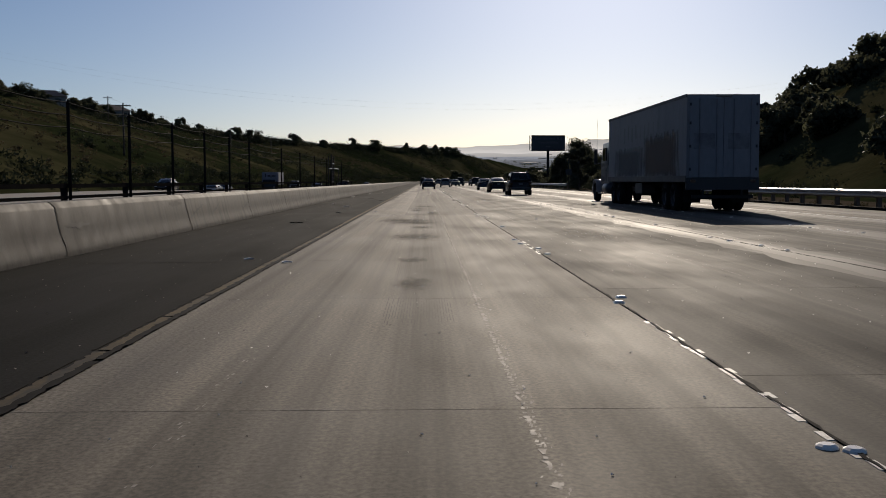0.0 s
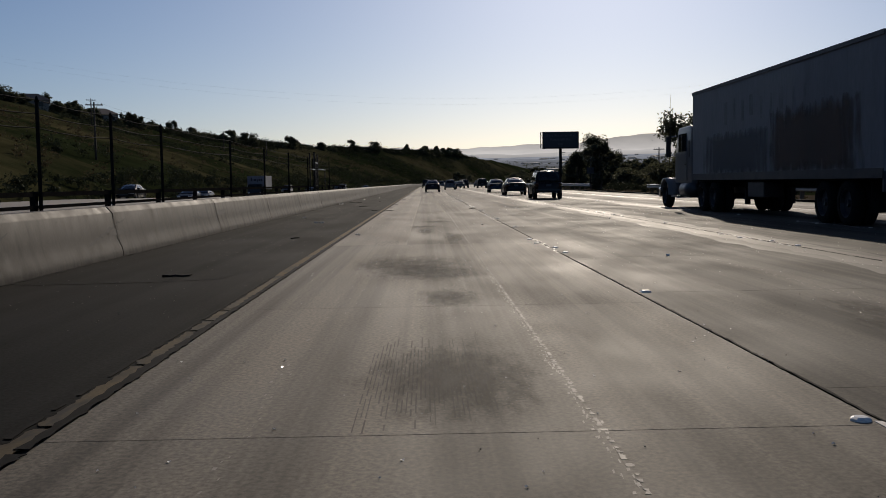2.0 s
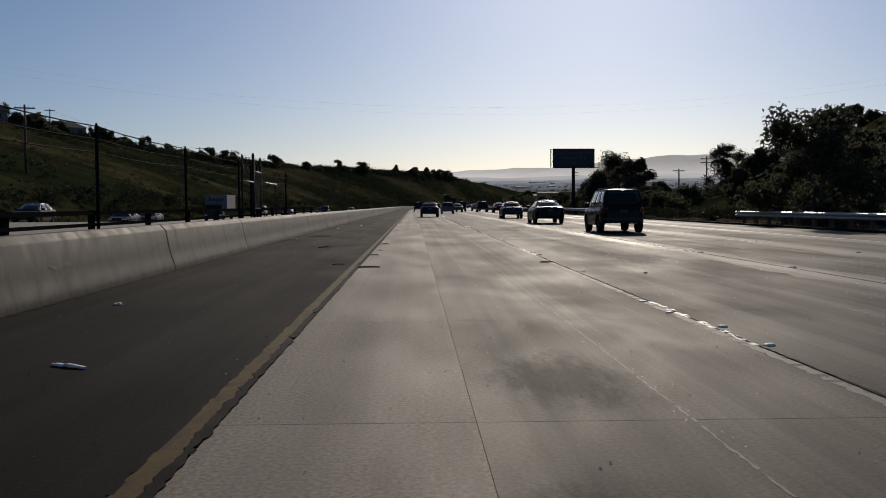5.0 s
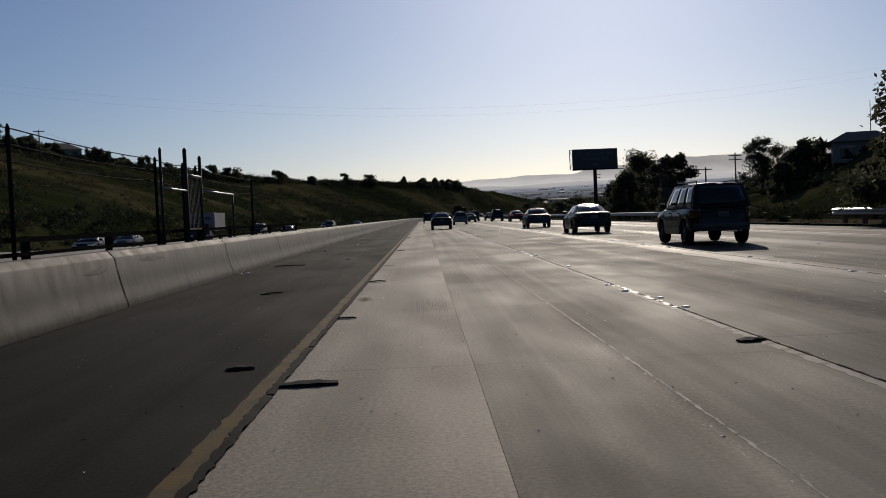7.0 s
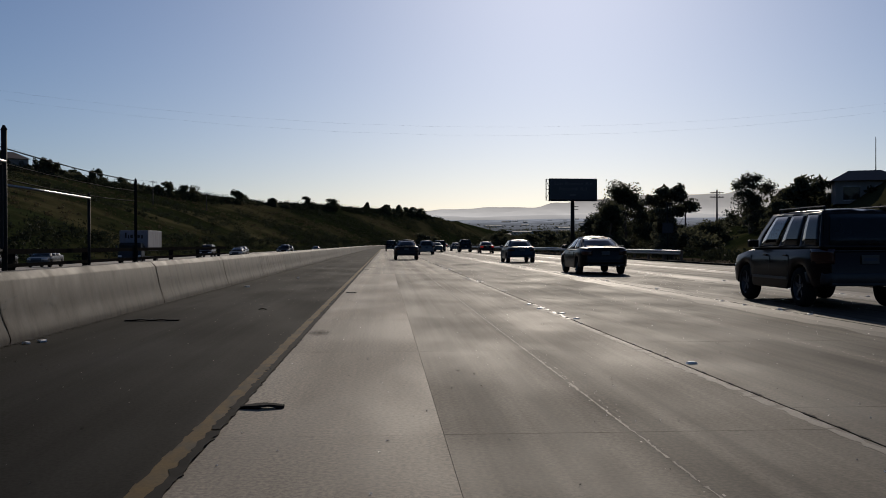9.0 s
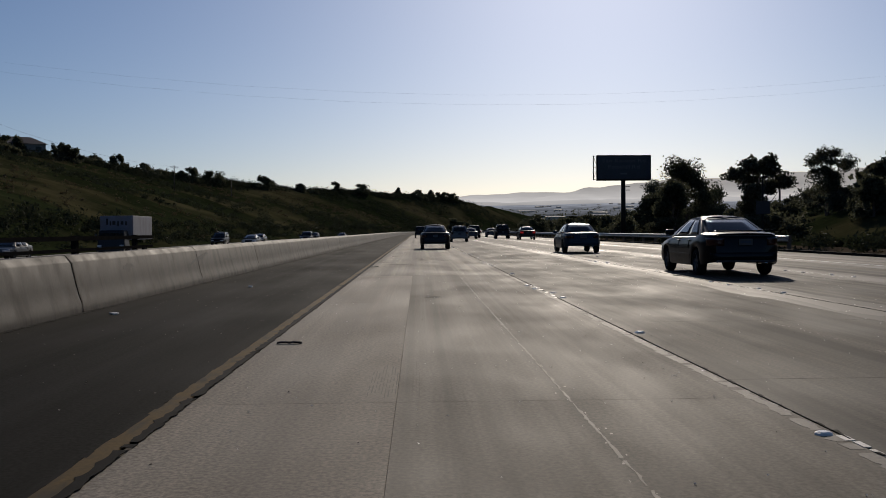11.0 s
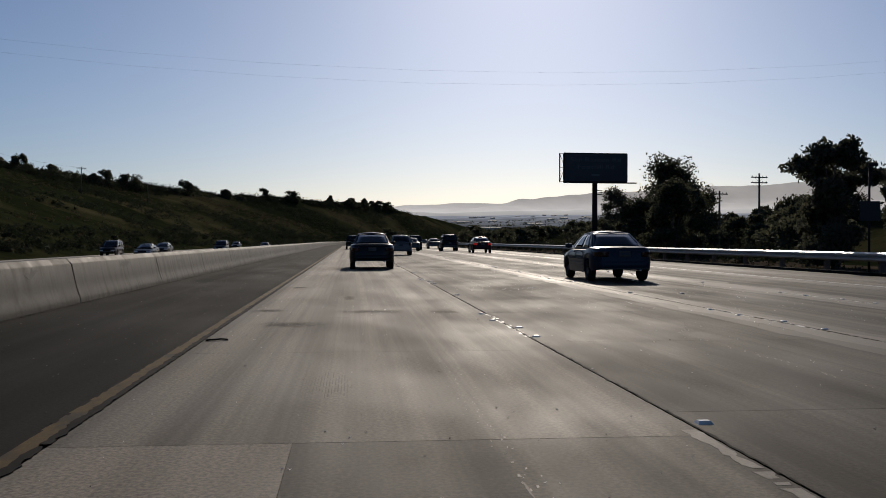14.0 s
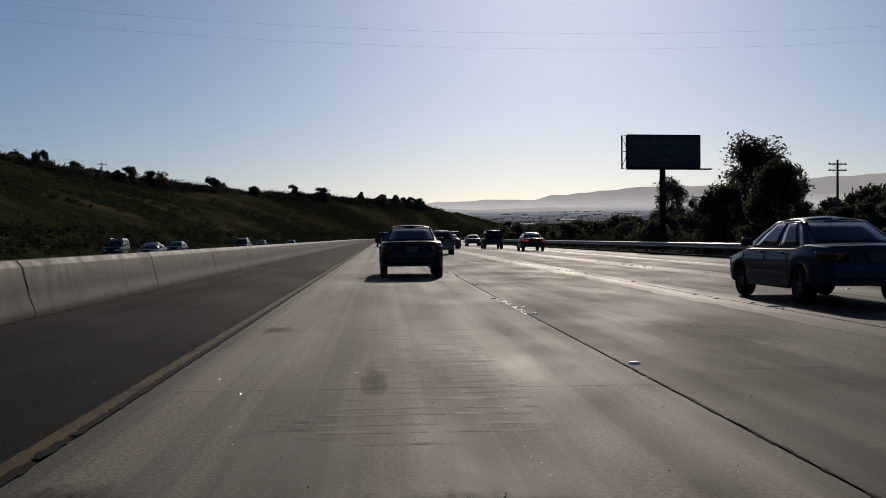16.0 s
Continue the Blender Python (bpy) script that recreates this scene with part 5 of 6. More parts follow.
def build_truck(x, y):
    """A box truck, origin at the rear left corner of the box on the ground."""
    tr = tagged(empty("box_truck", x, y), "white tractor with a long dusty grey box trailer", "truck")
    W, LB, H, ZB = 2.55, 14.63, 4.10, 1.12
    part("cargo_box", bx(0, W, 0, LB, ZB, H, bevel=0.03), BOX_SKIN, tr, "dusty grey aluminium cargo box")
    for k in range(12):                       # seams of the side skin
        yy = 0.6 + k * (LB - 1.0) / 11
        part("side_rib", bx(-0.002, 0.002, yy - 0.02, yy + 0.02, ZB + 0.16, H - 0.14), BOX_SKIN, tr)
    part("top_rail", bx(-0.03, 0.0, 0, LB, H - 0.10, H + 0.01, bevel=0.006), BOX_DARK, tr)
    part("bottom_rail", bx(-0.03, 0.0, 0, LB, ZB - 0.06, ZB + 0.16, bevel=0.006), BOX_DARK, tr)
    pic = part("side_decal", bx(-0.0012, 0.0012, -1.3, 1.3, -1.3, 1.3), DECAL, tr, "faded rust-brown blotchy picture")
    pic.matrix_basis = pose(-0.0075, 4.0, 2.05) @ Matrix.Diagonal((1, 2.4, 0.72, 1))
    grey = part("side_decal", bx(-0.0012, 0.0012, -1.3, 1.3, -1.3, 1.3), DECAL_G, tr, "dark bleached panel of print")
    grey.matrix_basis = pose(-0.0075, 9.9, 1.85) @ Matrix.Diagonal((1, 2.6, 0.55, 1))
    rl = random.Random(4)
    for k in range(9):                        # bleached lettering too faint to read
        a = 4.2 + k * 0.8
        part("lettering_bar", bx(-0.0075, -0.005, a, a + rl.uniform(0.12, 0.3), 2.75 + rl.uniform(0, 0.2), 3.35 + rl.uniform(0, 0.2)), DECAL_B, tr)
    for s in (0, 1):                          # rear doors
        x0 = 0.08 + s * 1.2
        d = part("rear_door", bx(x0, x0 + 1.185, -0.045, 0.0, ZB + 0.10, H - 0.12, bevel=0.008), BOX_SKIN, tr)
        for xx in (x0 + 0.35, x0 + 0.95):
            part("lock_bar", tube(bmesh.new(), (xx, -0.07, ZB + 0.12), (xx, -0.07, H - 0.16), 0.014, n=8), DECAL_B, d)
        for zz in (1.5, 2.3, 3.1, 3.75):
            part("hinge", bx(x0 + (0 if s == 0 else 1.12), x0 + (0.065 if s == 0 else 1.185), -0.065, -0.045, zz - 0.05, zz + 0.05), BOX_DARK, d)
        part("door_decal", bx(x0 + 0.15, x0 + 0.9, -0.0475, -0.045, 2.2, 2.75), DECAL_B, d)
    part("rear_frame", bx(-0.01, W + 0.01, -0.035, 0.05, ZB - 0.34, ZB + 0.09, bevel=0.01), BOX_DARK, tr)
    for s in (0, 1):
        xx = 0.12 + s * (W - 0.44)
        part("tail_lamp", bx(xx, xx + 0.2, -0.05, -0.035, ZB - 0.08, ZB + 0.02), TAIL, tr)
        part("mud_flap", bx(0.1 + s * 1.72, 0.73 + s * 1.72, 0.78, 0.80, 0.32, ZB - 0.1), RUBBER, tr)
    part("marker_lamp", bx(1.0, 1.55, -0.05, -0.035, H - 0.09, H - 0.04), TAIL, tr)
    part("underride_bar", box(box(bx(0.2, W - 0.2, -0.02, 0.08, 0.48, 0.60), 0.55, 0.63, 0, 0.06, 0.6, ZB), W - 0.63, W - 0.55, 0, 0.06, 0.6, ZB), DARK_STEEL, tr)
    for xx in (0.75, 1.70):
        part("chassis_rail", bx(xx, xx + 0.1, 0.2, 19.4, 0.82, 1.08), DARK_STEEL, tr)
    for k in range(18):
        part("cross_member", bx(0.05, W - 0.05, 0.4 + k * 0.8, 0.46 + k * 0.8, 1.04, 1.115), DARK_STEEL, tr)
    R = 0.51
    for yy in (1.9, 3.2, 12.2, 13.5):
        for s in (-1, 1):
            for q in (0, 1):
                xx = W / 2 + s * (W / 2 - 0.15 - q * 0.31)
                wheel(tr, xx, yy, R, 0.27, s, rim_mat=BOX_DARK, spokes=0)
        part("axle", tube(bmesh.new(), (0.3, yy, R), (W - 0.3, yy, R), 0.08, n=8), DARK_STEEL, tr)
    for s in (-1, 1):
        wheel(tr, W / 2 + s * (W / 2 - 0.2), 18.9, R, 0.29, s, rim_mat=BOX_DARK, spokes=0)
    part("side_skirt_box", bx(0.12, 0.7, 7.6, 9.0, 0.55, 1.0, bevel=0.03), BOX_DARK, tr)
    for s in (0, 1):                         # landing legs
        part("landing_leg", bx(0.5 + s * 1.4, 0.64 + s * 1.4, 10.3, 10.44, 0.3, 1.05), DARK_STEEL, tr)
    # cab
    c0, c1 = 15.35, 17.75
    bm = bmesh.new()
    sec = [(c0, 0.95), (c0, 2.98), (c0 + 0.25, 3.05), (c1 - 0.55, 3.02), (c1 - 0.02, 2.05), (c1 + 0.02, 0.95)]
    A = [bm.verts.new((0.17, yy, z)) for yy, z in sec]
    B = [bm.verts.new((W - 0.17, yy, z)) for yy, z in sec]
    for i in range(len(sec)):
        j = (i + 1) % len(sec)
        bm.faces.new((A[i], A[j], B[j], B[i]))
    bm.faces.new(A[::-1])
    bm.faces.new(B)
    bmesh.ops.bevel(bm, geom=bm.edges[:], offset=0.06, segments=3, profile=0.6, affect="EDGES")
    cab = part("cab", bm, TRUCK_PAINT, tr, "white conventional truck cab", smooth=True)
    cab.data.set_sharp_from_angle(angle=radians(35))
    part("roof_fairing", bx(0.5, W - 0.5, c0 + 0.05, c0 + 1.1, 3.0, 3.62, bevel=0.12, taper=(0.9, 0.7)), TRUCK_PAINT, tr, smooth=True)
    for s in (0, 1):
        xx = 0.155 if s == 0 else W - 0.155
        dr = part("cab_door", bx(xx - 0.012, xx + 0.012, c0 + 0.62, c1 - 0.25, 1.05, 2.05, bevel=0.004), TRUCK_PAINT, tr)
        part("side_window", bx(xx - 0.016, xx + 0.016, c0 + 0.72, c1 - 0.62, 2.12, 2.78, bevel=0.005), DARK_GLASS, tr)
        part("handle", bx(xx - 0.03, xx + 0.03, c0 + 0.68, c0 + 0.82, 1.62, 1.66), CHROME, dr)
        mx = -0.16 if s == 0 else W + 0.16
        mr = part("wing_mirror", bx(mx - 0.09, mx + 0.09, c1 - 0.35, c1 - 0.25, 1.95, 2.75, bevel=0.02), TRIM, tr)
        part("mirror_arm", tube(tube(bmesh.new(), (mx, c1 - 0.28, 2.68), (xx, c1 - 0.35, 2.74), 0.014, n=6), (mx, c1 - 0.28, 2.0), (xx, c1 - 0.35, 1.98), 0.014, n=6), CHROME, mr)
        sx = 0.06 if s == 0 else W - 0.06
        part("fuel_tank", tube(bmesh.new(), (sx + (0.28 if s == 0 else -0.28), c0 - 0.1, 0.72), (sx + (0.28 if s == 0 else -0.28), c0 + 1.4, 0.72), 0.29, n=16), RIM, tr, "round brushed metal fuel tank", smooth=True)
        part("step", bx(sx - 0.04, sx + 0.22, c0 + 1.45, c1 - 0.05, 0.42, 0.50), RIM, tr)
    # bonnet with round mudguards
    bm = bmesh.new()
    hood = [(c1, 0.75, 0.50), (c1, 1.96, 0.50), (c1 + 0.9, 1.88, 0.56), (c1 + 1.6, 1.70, 0.64), (c1 + 2.05, 1.38, 0.70), (c1 + 2.15, 0.75, 0.72)]
    A = [bm.verts.new((inset, yy, z)) for yy, z, inset in hood]
    B = [bm.verts.new((W - inset, yy, z)) for yy, z, inset in hood]
    for i in range(len(hood)):
        j = (i + 1) % len(hood)
        bm.faces.new((A[i], A[j], B[j], B[i]))
    bm.faces.new(A[::-1])
    bm.faces.new(B)
    bmesh.ops.bevel(bm, geom=bm.edges[:], offset=0.09, segments=3, profile=0.6, affect="EDGES")
    part("bonnet", bm, TRUCK_PAINT, tr, smooth=True)
    for s in (0, 1):
        bm = bmesh.new()
        n = 12
        x0, x1 = (0.03, 0.62) if s == 0 else (W - 0.62, W - 0.03)
        rings = []
        for k in range(n + 1):
            a = math.pi * (0.06 + 0.94 * k / n)
            for rr in (0.60, 0.66):
                rings.append([bm.verts.new((xx, 18.9 + rr * math.cos(a) * 1.05, R + rr * math.sin(a))) for xx in (x0, x1)])
        for k in range(n):
            a0, b0, a1, b1 = rings[2 * k], rings[2 * k + 1], rings[2 * k + 2], rings[2 * k + 3]
            bm.faces.new((b0[0], b0[1], b1[1], b1[0]))
            bm.faces.new((a0[1], a0[0], a1[0], a1[1]))
            bm.faces.new((a0[0], b0[0], b1[0], a1[0]))
            bm.faces.new((a0[1], a1[1], b1[1], b0[1]))
        part("mudguard", bm, TRUCK_PAINT, tr, smooth=True)
        hx = 0.30 if s == 0 else W - 0.30
        part("head_lamp", bx(hx - 0.14, hx + 0.14, 19.55, 19.67, 0.95, 1.15, bevel=0.03), HEAD, tr)
    part("windscreen", bx(0.36, W - 0.36, c1 - 0.30, c1 - 0.26, 2.12, 2.86, bevel=0.01), DARK_GLASS, tr)
    part("front_bumper", bx(0.08, W - 0.08, 19.85, 20.08, 0.40, 0.78, bevel=0.05), CHROME, tr)
    part("grille", bx(0.75, W - 0.75, 19.86, 19.94, 0.85, 1.65, bevel=0.03), CHROME, tr)
    part("sleeper_vent", bx(0.15, 0.19, c0 + 0.25, c0 + 0.5, 1.9, 2.5, bevel=0.006), TRIM, tr)
    part("exhaust_stack", tube(bmesh.new(), (0.35, c0 - 0.12, 0.9), (0.35, c0 - 0.12, 3.5), 0.065, n=12), CHROME, tr, smooth=True)
    part("cab_aerial", tube(bmesh.new(), (-0.1, c1 - 0.3, 2.5), (-0.1, c1 - 0.4, 4.3), 0.008, 0.004, n=5), TRIM, tr)
    return tr


build_truck(9.29, 34.45)


# pale box truck coming the other way
VAN_BOX = mat("van_box_white", (0.17, 0.175, 0.205), 0.6, var=0.15, scale=1.2, fine=14, spec=0.2, stain=(0.11, 0.11, 0.125), stain_scale=1.5, stain_amount=0.5, stain_stretch=(1, 1, 0.4))
van = tagged(empty("delivery_truck", -22.3, 143.0, opp_z(143.0)), "pale oncoming box truck with dark scrawled lettering", "truck", "oncoming traffic")
part("cargo_box", bx(-1.2, 1.2, 1.5, 6.6, 1.25, 3.0, bevel=0.04), VAN_BOX, van)
part("chassis", bx(-0.5, 0.5, 0.1, 6.5, 0.5, 0.75), DARK_STEEL, van)
part("cab", bx(-1.0, 1.0, 0.0, 1.45, 0.55, 1.95, bevel=0.12, taper=(0.9, 0.72)), paint("paint_dark_cab", (0.03, 0.03, 0.034)), van)
part("windscreen", bx(-0.82, 0.82, 0.10, 0.24, 1.32, 1.78, bevel=0.03), DARK_GLASS, van)
part("front_bumper", bx(-1.0, 1.0, -0.12, 0.06, 0.42, 0.68, bevel=0.04), TRIM, van)
for s in (-1, 1):
    part("head_lamp", bx(s * 0.78 - 0.14, s * 0.78 + 0.14, -0.04, 0.03, 0.74, 0.9, bevel=0.02), HEAD, van)
    part("wing_mirror", bx(s * 1.14 - 0.08, s * 1.14 + 0.08, 0.3, 0.38, 1.3, 1.7, bevel=0.02), TRIM, van)
    for yy in (0.85, 5.4):
        wheel(van, s * 0.92, yy, 0.40, 0.24, s, spokes=0)
for a, w, z0, z1 in ((-0.75, 0.14, 2.35, 2.8), (-0.5, 0.1, 2.3, 2.6), (-0.3, 0.22, 2.35, 2.62), (0.05, 0.12, 2.25, 2.6), (0.3, 0.2, 2.35, 2.6), (0.62, 0.14, 2.3, 2.6)):
    part("lettering_bar", bx(a, a + w, 1.49, 1.5, z0, z1), SCUFF, van)

# ======================= trees and brush =======================
def leaf_cloud(centres, radii, per, size, rng, squash=0.8):
    """Many small leaf sprays round the clump centres, denser towards each clump's skin."""
    V, F = [], []
    for c, r in zip(centres, radii):
        d = rng.normal(size=(per, 3))
        d /= np.linalg.norm(d, axis=1)[:, None]
        # each clump is lumpy and drawn out one way, with stray sprays past its edge
        lump = np.ones(per)
        for k in range(3):
            lump += 0.28 * np.sin((2.2 + k) * (d @ rng.normal(size=3)) + rng.uniform(0, 6.28))
        reach = r * np.power(rng.rand(per), 0.5) * np.clip(lump, 0.4, 1.4) * np.where(rng.rand(per) < 0.05, 1.2, 1.0)
        p = c + d * reach[:, None] * np.array([rng.uniform(0.8, 1.3), rng.uniform(0.8, 1.3), squash * rng.uniform(0.75, 1.2)])
        u = rng.normal(size=(per, 3))
        u /= np.linalg.norm(u, axis=1)[:, None]
        w = np.cross(u, rng.normal(size=(per, 3)))
        w /= np.linalg.norm(w, axis=1)[:, None]
        s = size * (0.5 + rng.rand(per))[:, None]
        quad = np.stack([p - u * s, p + w * s * 0.5, p + u * s, p - w * s * 0.5], 1)
        k = len(V) * 4
        V.append(quad.reshape(-1, 3))
    V = np.concatenate(V)
    F = np.arange(len(V)).reshape(-1, 4)
    return V, F


def quads_ob(name, V, F, material, parent=None):
    me = bpy.data.meshes.new(name)
    me.vertices.add(len(V))
    me.vertices.foreach_set("co", V.astype(np.float32).ravel())
    me.loops.add(len(F) * 4)
    me.loops.foreach_set("vertex_index", F.astype(np.int32).ravel())
    me.polygons.add(len(F))
    me.polygons.foreach_set("loop_start", np.arange(0, len(F) * 4, 4, dtype=np.int32))
    me.update(calc_edges=True)
    me.materials.append(material)
    ob = new(name, me)
    if parent is not None:
        ob.parent = parent
    return ob


def tree(name, label, x, y, h, w, seed, form="round", leaf=LEAF, dense=1.0, size=0.115, group="", sink=0.15):
    """Tapered trunk, limbs and a ragged crown of leaf sprays. form: round, tall or cone."""
    rng = np.random.RandomState(seed)
    z0 = float(height(x, y)) - sink
    t = tagged(empty(name, x, y, z0), label, "tree", group)
    bm = bmesh.new()
    bare = {"round": 0.04, "tall": 0.10, "cone": 0.04}[form]
    top = Vector((rng.uniform(-0.05, 0.05) * w, rng.uniform(-0.05, 0.05) * w, h * 0.82))
    segs = 5
    pts = [Vector((0, 0, 0)).lerp(top, k / segs) + Vector((rng.uniform(-1, 1), rng.uniform(-1, 1), 0)) * 0.03 * h * (0 < k < segs) for k in range(segs + 1)]
    r0 = 0.028 * h + 0.06
    for k in range(segs):
        tube(bm, pts[k], pts[k + 1], r0 * (1 - 0.85 * k / segs), r0 * (1 - 0.85 * (k + 1) / segs), n=8)
    cs, rs_, limbs = [], [], []
    n = int({"round": 16, "tall": 24, "cone": 20}[form] * max(1, w / 7))
    for i in range(n):
        f = bare + (1 - bare) * ((i + rng.rand()) / n)
        if form == "round":
            rad = w / 2 * math.sqrt(max(0.05, 1 - ((f - 0.45) / 0.58) ** 2))
        elif form == "tall":
            rad = w / 2 * (0.55 + 0.45 * abs(math.sin(f * 6.5 + seed))) * (1.0 if f < 0.86 else 0.55)
        else:
            rad = w / 2 * min(1.0, 1.25 * (1 - f) + 0.10)
        a = rng.uniform(0, 6.283)
        d = rad * math.sqrt(rng.uniform(0.15, 0.85))
        c = np.array([d * math.cos(a) + top.x * f, d * math.sin(a) + top.y * f, h * min(0.95, f)])
        cr = w * rng.uniform(0.11, 0.20)
        cs.append(c)
        rs_.append(cr)
        base = pts[min(segs, int(f * segs * 0.75))]
        limbs.append((base, c, 0.018 * h * (1 - f * 0.7) * 0.6))
    if group == "roadside trees":
        part("trunk", bm, BARK, t)
        for a, c, r in limbs:
            part("limb", tube(bmesh.new(), a, c, r, 0.012, n=5), BARK, t)
    else:
        for a, c, r in limbs:
            tube(bm, a, c, r, 0.012, n=5)
        part("trunk", bm, BARK, t)
    per = int(260 * dense)
    V, F = leaf_cloud(cs, rs_, per, size, rng, 0.85)
    quads_ob("crown", V, F, leaf, t)
    return t


tree("oak_tree", "dark round oak tree behind the guardrail", 20.0, 86.0, 5.9, 7.2, 1, "round", dense=4.5, group="roadside trees")
tree("oak_tree", "lower dark oak tree behind the guardrail", 24.0, 92.0, 4.4, 6.0, 2, "round", dense=3.2, group="roadside trees")
tree("eucalyptus", "tall ragged eucalyptus beside the freeway", 20.6, 132.0, 5.6, 3.6, 3, "tall", LEAF_GREY, 3.2, group="roadside trees")
tree("cypress", "dark bushy conifer behind the guardrail", 21.6, 157.0, 5.2, 4.4, 4, "cone", LEAF, 4.0, group="roadside trees")
tree("pepper_tree", "broad dark tree tapering to a ragged top", 27.5, 174.0, 8.0, 8.2, 5, "cone", LEAF, 4.5, group="roadside trees")
tree("pepper_tree", "lower bushy tree beside a taller one", 23.6, 170.0, 4.6, 5.0, 8, "round", LEAF, 3.5, group="roadside trees")
tree("pepper_tree", "lower bushy tree beside a taller one", 32.0, 178.0, 5.4, 6.0, 9, "round", LEAF, 3.5, group="roadside trees")
tree("eucalyptus", "tall ragged eucalyptus beside the freeway", 44.0, 178.0, 7.5, 6.0, 6, "tall", LEAF_GREY, 2.8, group="roadside trees")
tree("eucalyptus", "tall ragged eucalyptus beside the freeway", 40.0, 238.0, 8.2, 6.2, 7, "tall", LEAF_GREY, 2.8, group="roadside trees")
rt = random.Random(77)
# belt of roadside trees beyond the outer guardrail
for i in range(46):
    y = 150 + i * 8.0 + rt.uniform(-3, 3)
    x = float(road_x(y)) + rt.uniform(22.5, 40)
    if 176 < y < 192 and x < 31:
        continue
    tree("scrub_tree", "dark scrubby roadside tree", x, y, rt.uniform(1.7, 3.2) + 0.005 * (y - 130), rt.uniform(4.0, 6.5), 100 + i, rt.choice(("round", "round", "cone")), LEAF, 1.5, 0.16, "scrub belt")
# trees along the wooded hill
for i in range(120):
    y = rt.uniform(80, 165) if i % 2 else rt.uniform(165, 540)
    x = float(road_x(y)) + (rt.uniform(39, 88) if y < 165 else rt.uniform(46, 108))
    if 138 < y < 162 and x < 58:
        continue
    tree("hill_tree", "dark oak on the wooded hillside", x, y, rt.uniform(2.4, 4.0) if y < 165 else rt.uniform(1.8, 3.2), rt.uniform(5, 8), 200 + i, "round", LEAF, 0.9, 0.34, "hillside oaks")
# trees along the crest of the grassy hill
for i in range(160):
    y = rt.uniform(150, 420) if i % 3 else rt.uniform(90, 670)
    cr = float(np.interp(y, [-260, 0, 195, 325, 442, 559, 650, 702, 754], [144, 124, 94, 74, 54, 42, 36, 32, 28]))
    x = float(road_x(y)) - 33 - cr * rt.uniform(0.90, 1.12)
    big = rt.random() < 0.42
    tree("hill_tree", "dark tree on the crest of the grassy hill", x, y, rt.uniform(4.0, 5.6) if big else rt.uniform(1.8, 3.0), rt.uniform(4.5, 8.0), 300 + i, rt.choice(("round", "round", "cone")), LEAF, 1.3, 0.26, "crest trees", sink=1.1)
# dark trees and scrub low on the far spur and in the valley
for i in range(40):
    y = rt.uniform(560, 990)
    x = float(road_x(min(y, 780))) + rt.uniform(-70, 130)
    if -32 < x - float(road_x(y)) < 20:
        continue
    tree("valley_tree", "hazy dark tree in the valley ahead", x, y, rt.uniform(5, 9), rt.uniform(6, 10), 400 + i, "round", LEAF, 0.5, 0.5, "valley trees")


def brush(name, label, pts, hmin, hmax, seed, leaf, per=34, size=0.28):
    rng = np.random.RandomState(seed)
    cs, rr = [], []
    for x, y in pts:
        r = rng.uniform(hmin, hmax)
        cs.append(np.array([x, y, float(height(x, y)) + r * 0.35]))
        rr.append(r)
    V, F = leaf_cloud(cs, rr, per, size, rng, 0.7)
    return tagged(quads_ob(name, V, F, leaf), label, "bushes", kind="stuff")


rb = random.Random(9)
left_pts, dry_pts = [], []
for _ in range(6400):
    y = rb.uniform(26, 680)
    x = float(road_x(y)) - 33 - rb.uniform(1, 120) * (1 if y < 390 else 0.5)
    n = noise.noise((x * 0.022, y * 0.022, 1.7))
    if n > -0.02:
        left_pts.append((x, y))
    elif n < -0.10:
        dry_pts.append((x, y))
brush("hill_brush", "dark green chaparral scattered over the grassy hill", left_pts, 0.5, 1.7, 1, LEAF_BRUSH, 46, 0.19)
brush("dry_brush", "dry tan brush and weeds on the grassy hill", dry_pts, 0.3, 0.9, 2, LEAF_DRY, 34, 0.14)
crest_pts = []
for _ in range(1300):
    y = rb.uniform(78, 665)
    cr = float(np.interp(y, [0, 195, 325, 442, 559, 650, 702], [124, 94, 74, 54, 42, 36, 32]))
    if noise.noise((y * 0.035, 4.2, 0)) > -0.25:
        crest_pts.append((float(road_x(y)) - 33 - cr * rb.uniform(0.86, 1.12), y))
brush("crest_brush", "dark scrub along the crest of the grassy hill", crest_pts, 0.8, 2.0, 8, LEAF_BRUSH, 100, 0.25)
foot = [(float(road_x(y)) - 32.5 - rb.uniform(0, 6), y) for y in np.arange(18, 546, 1.3)]
brush("foot_brush", "dark hedge of brush along the foot of the hill", foot, 0.5, 1.5, 3, LEAF_BRUSH, 90, 0.18)
right_pts = [(float(road_x(y)) + rb.uniform(20, 34), y) for y in np.arange(78, 546, 1.0)]
brush("verge_brush", "dark roadside brush behind the guardrail", right_pts, 0.35, 1.3, 4, LEAF_BRUSH, 150, 0.13)
slope_pts = [(rb.uniform(38, 120), rb.uniform(50, 546)) for _ in range(640)]
brush("slope_brush", "dark brush on the wooded hillside", slope_pts, 0.5, 1.6, 5, LEAF_BRUSH, 110, 0.2)
med_pts = [(rb.uniform(-7.4, -6.95), y) for y in np.concatenate([np.arange(26.6, 29.9, 0.35), np.arange(35, 37, 0.35)])]
brush("median_bush", "dark bush growing through the median fence", med_pts, 0.3, 0.75, 6, LEAF, 90, 0.10)
weeds = [(SHOULDER_R + 0.4 + rb.uniform(0, 4), y) for y in np.arange(18, 195, 0.4)]
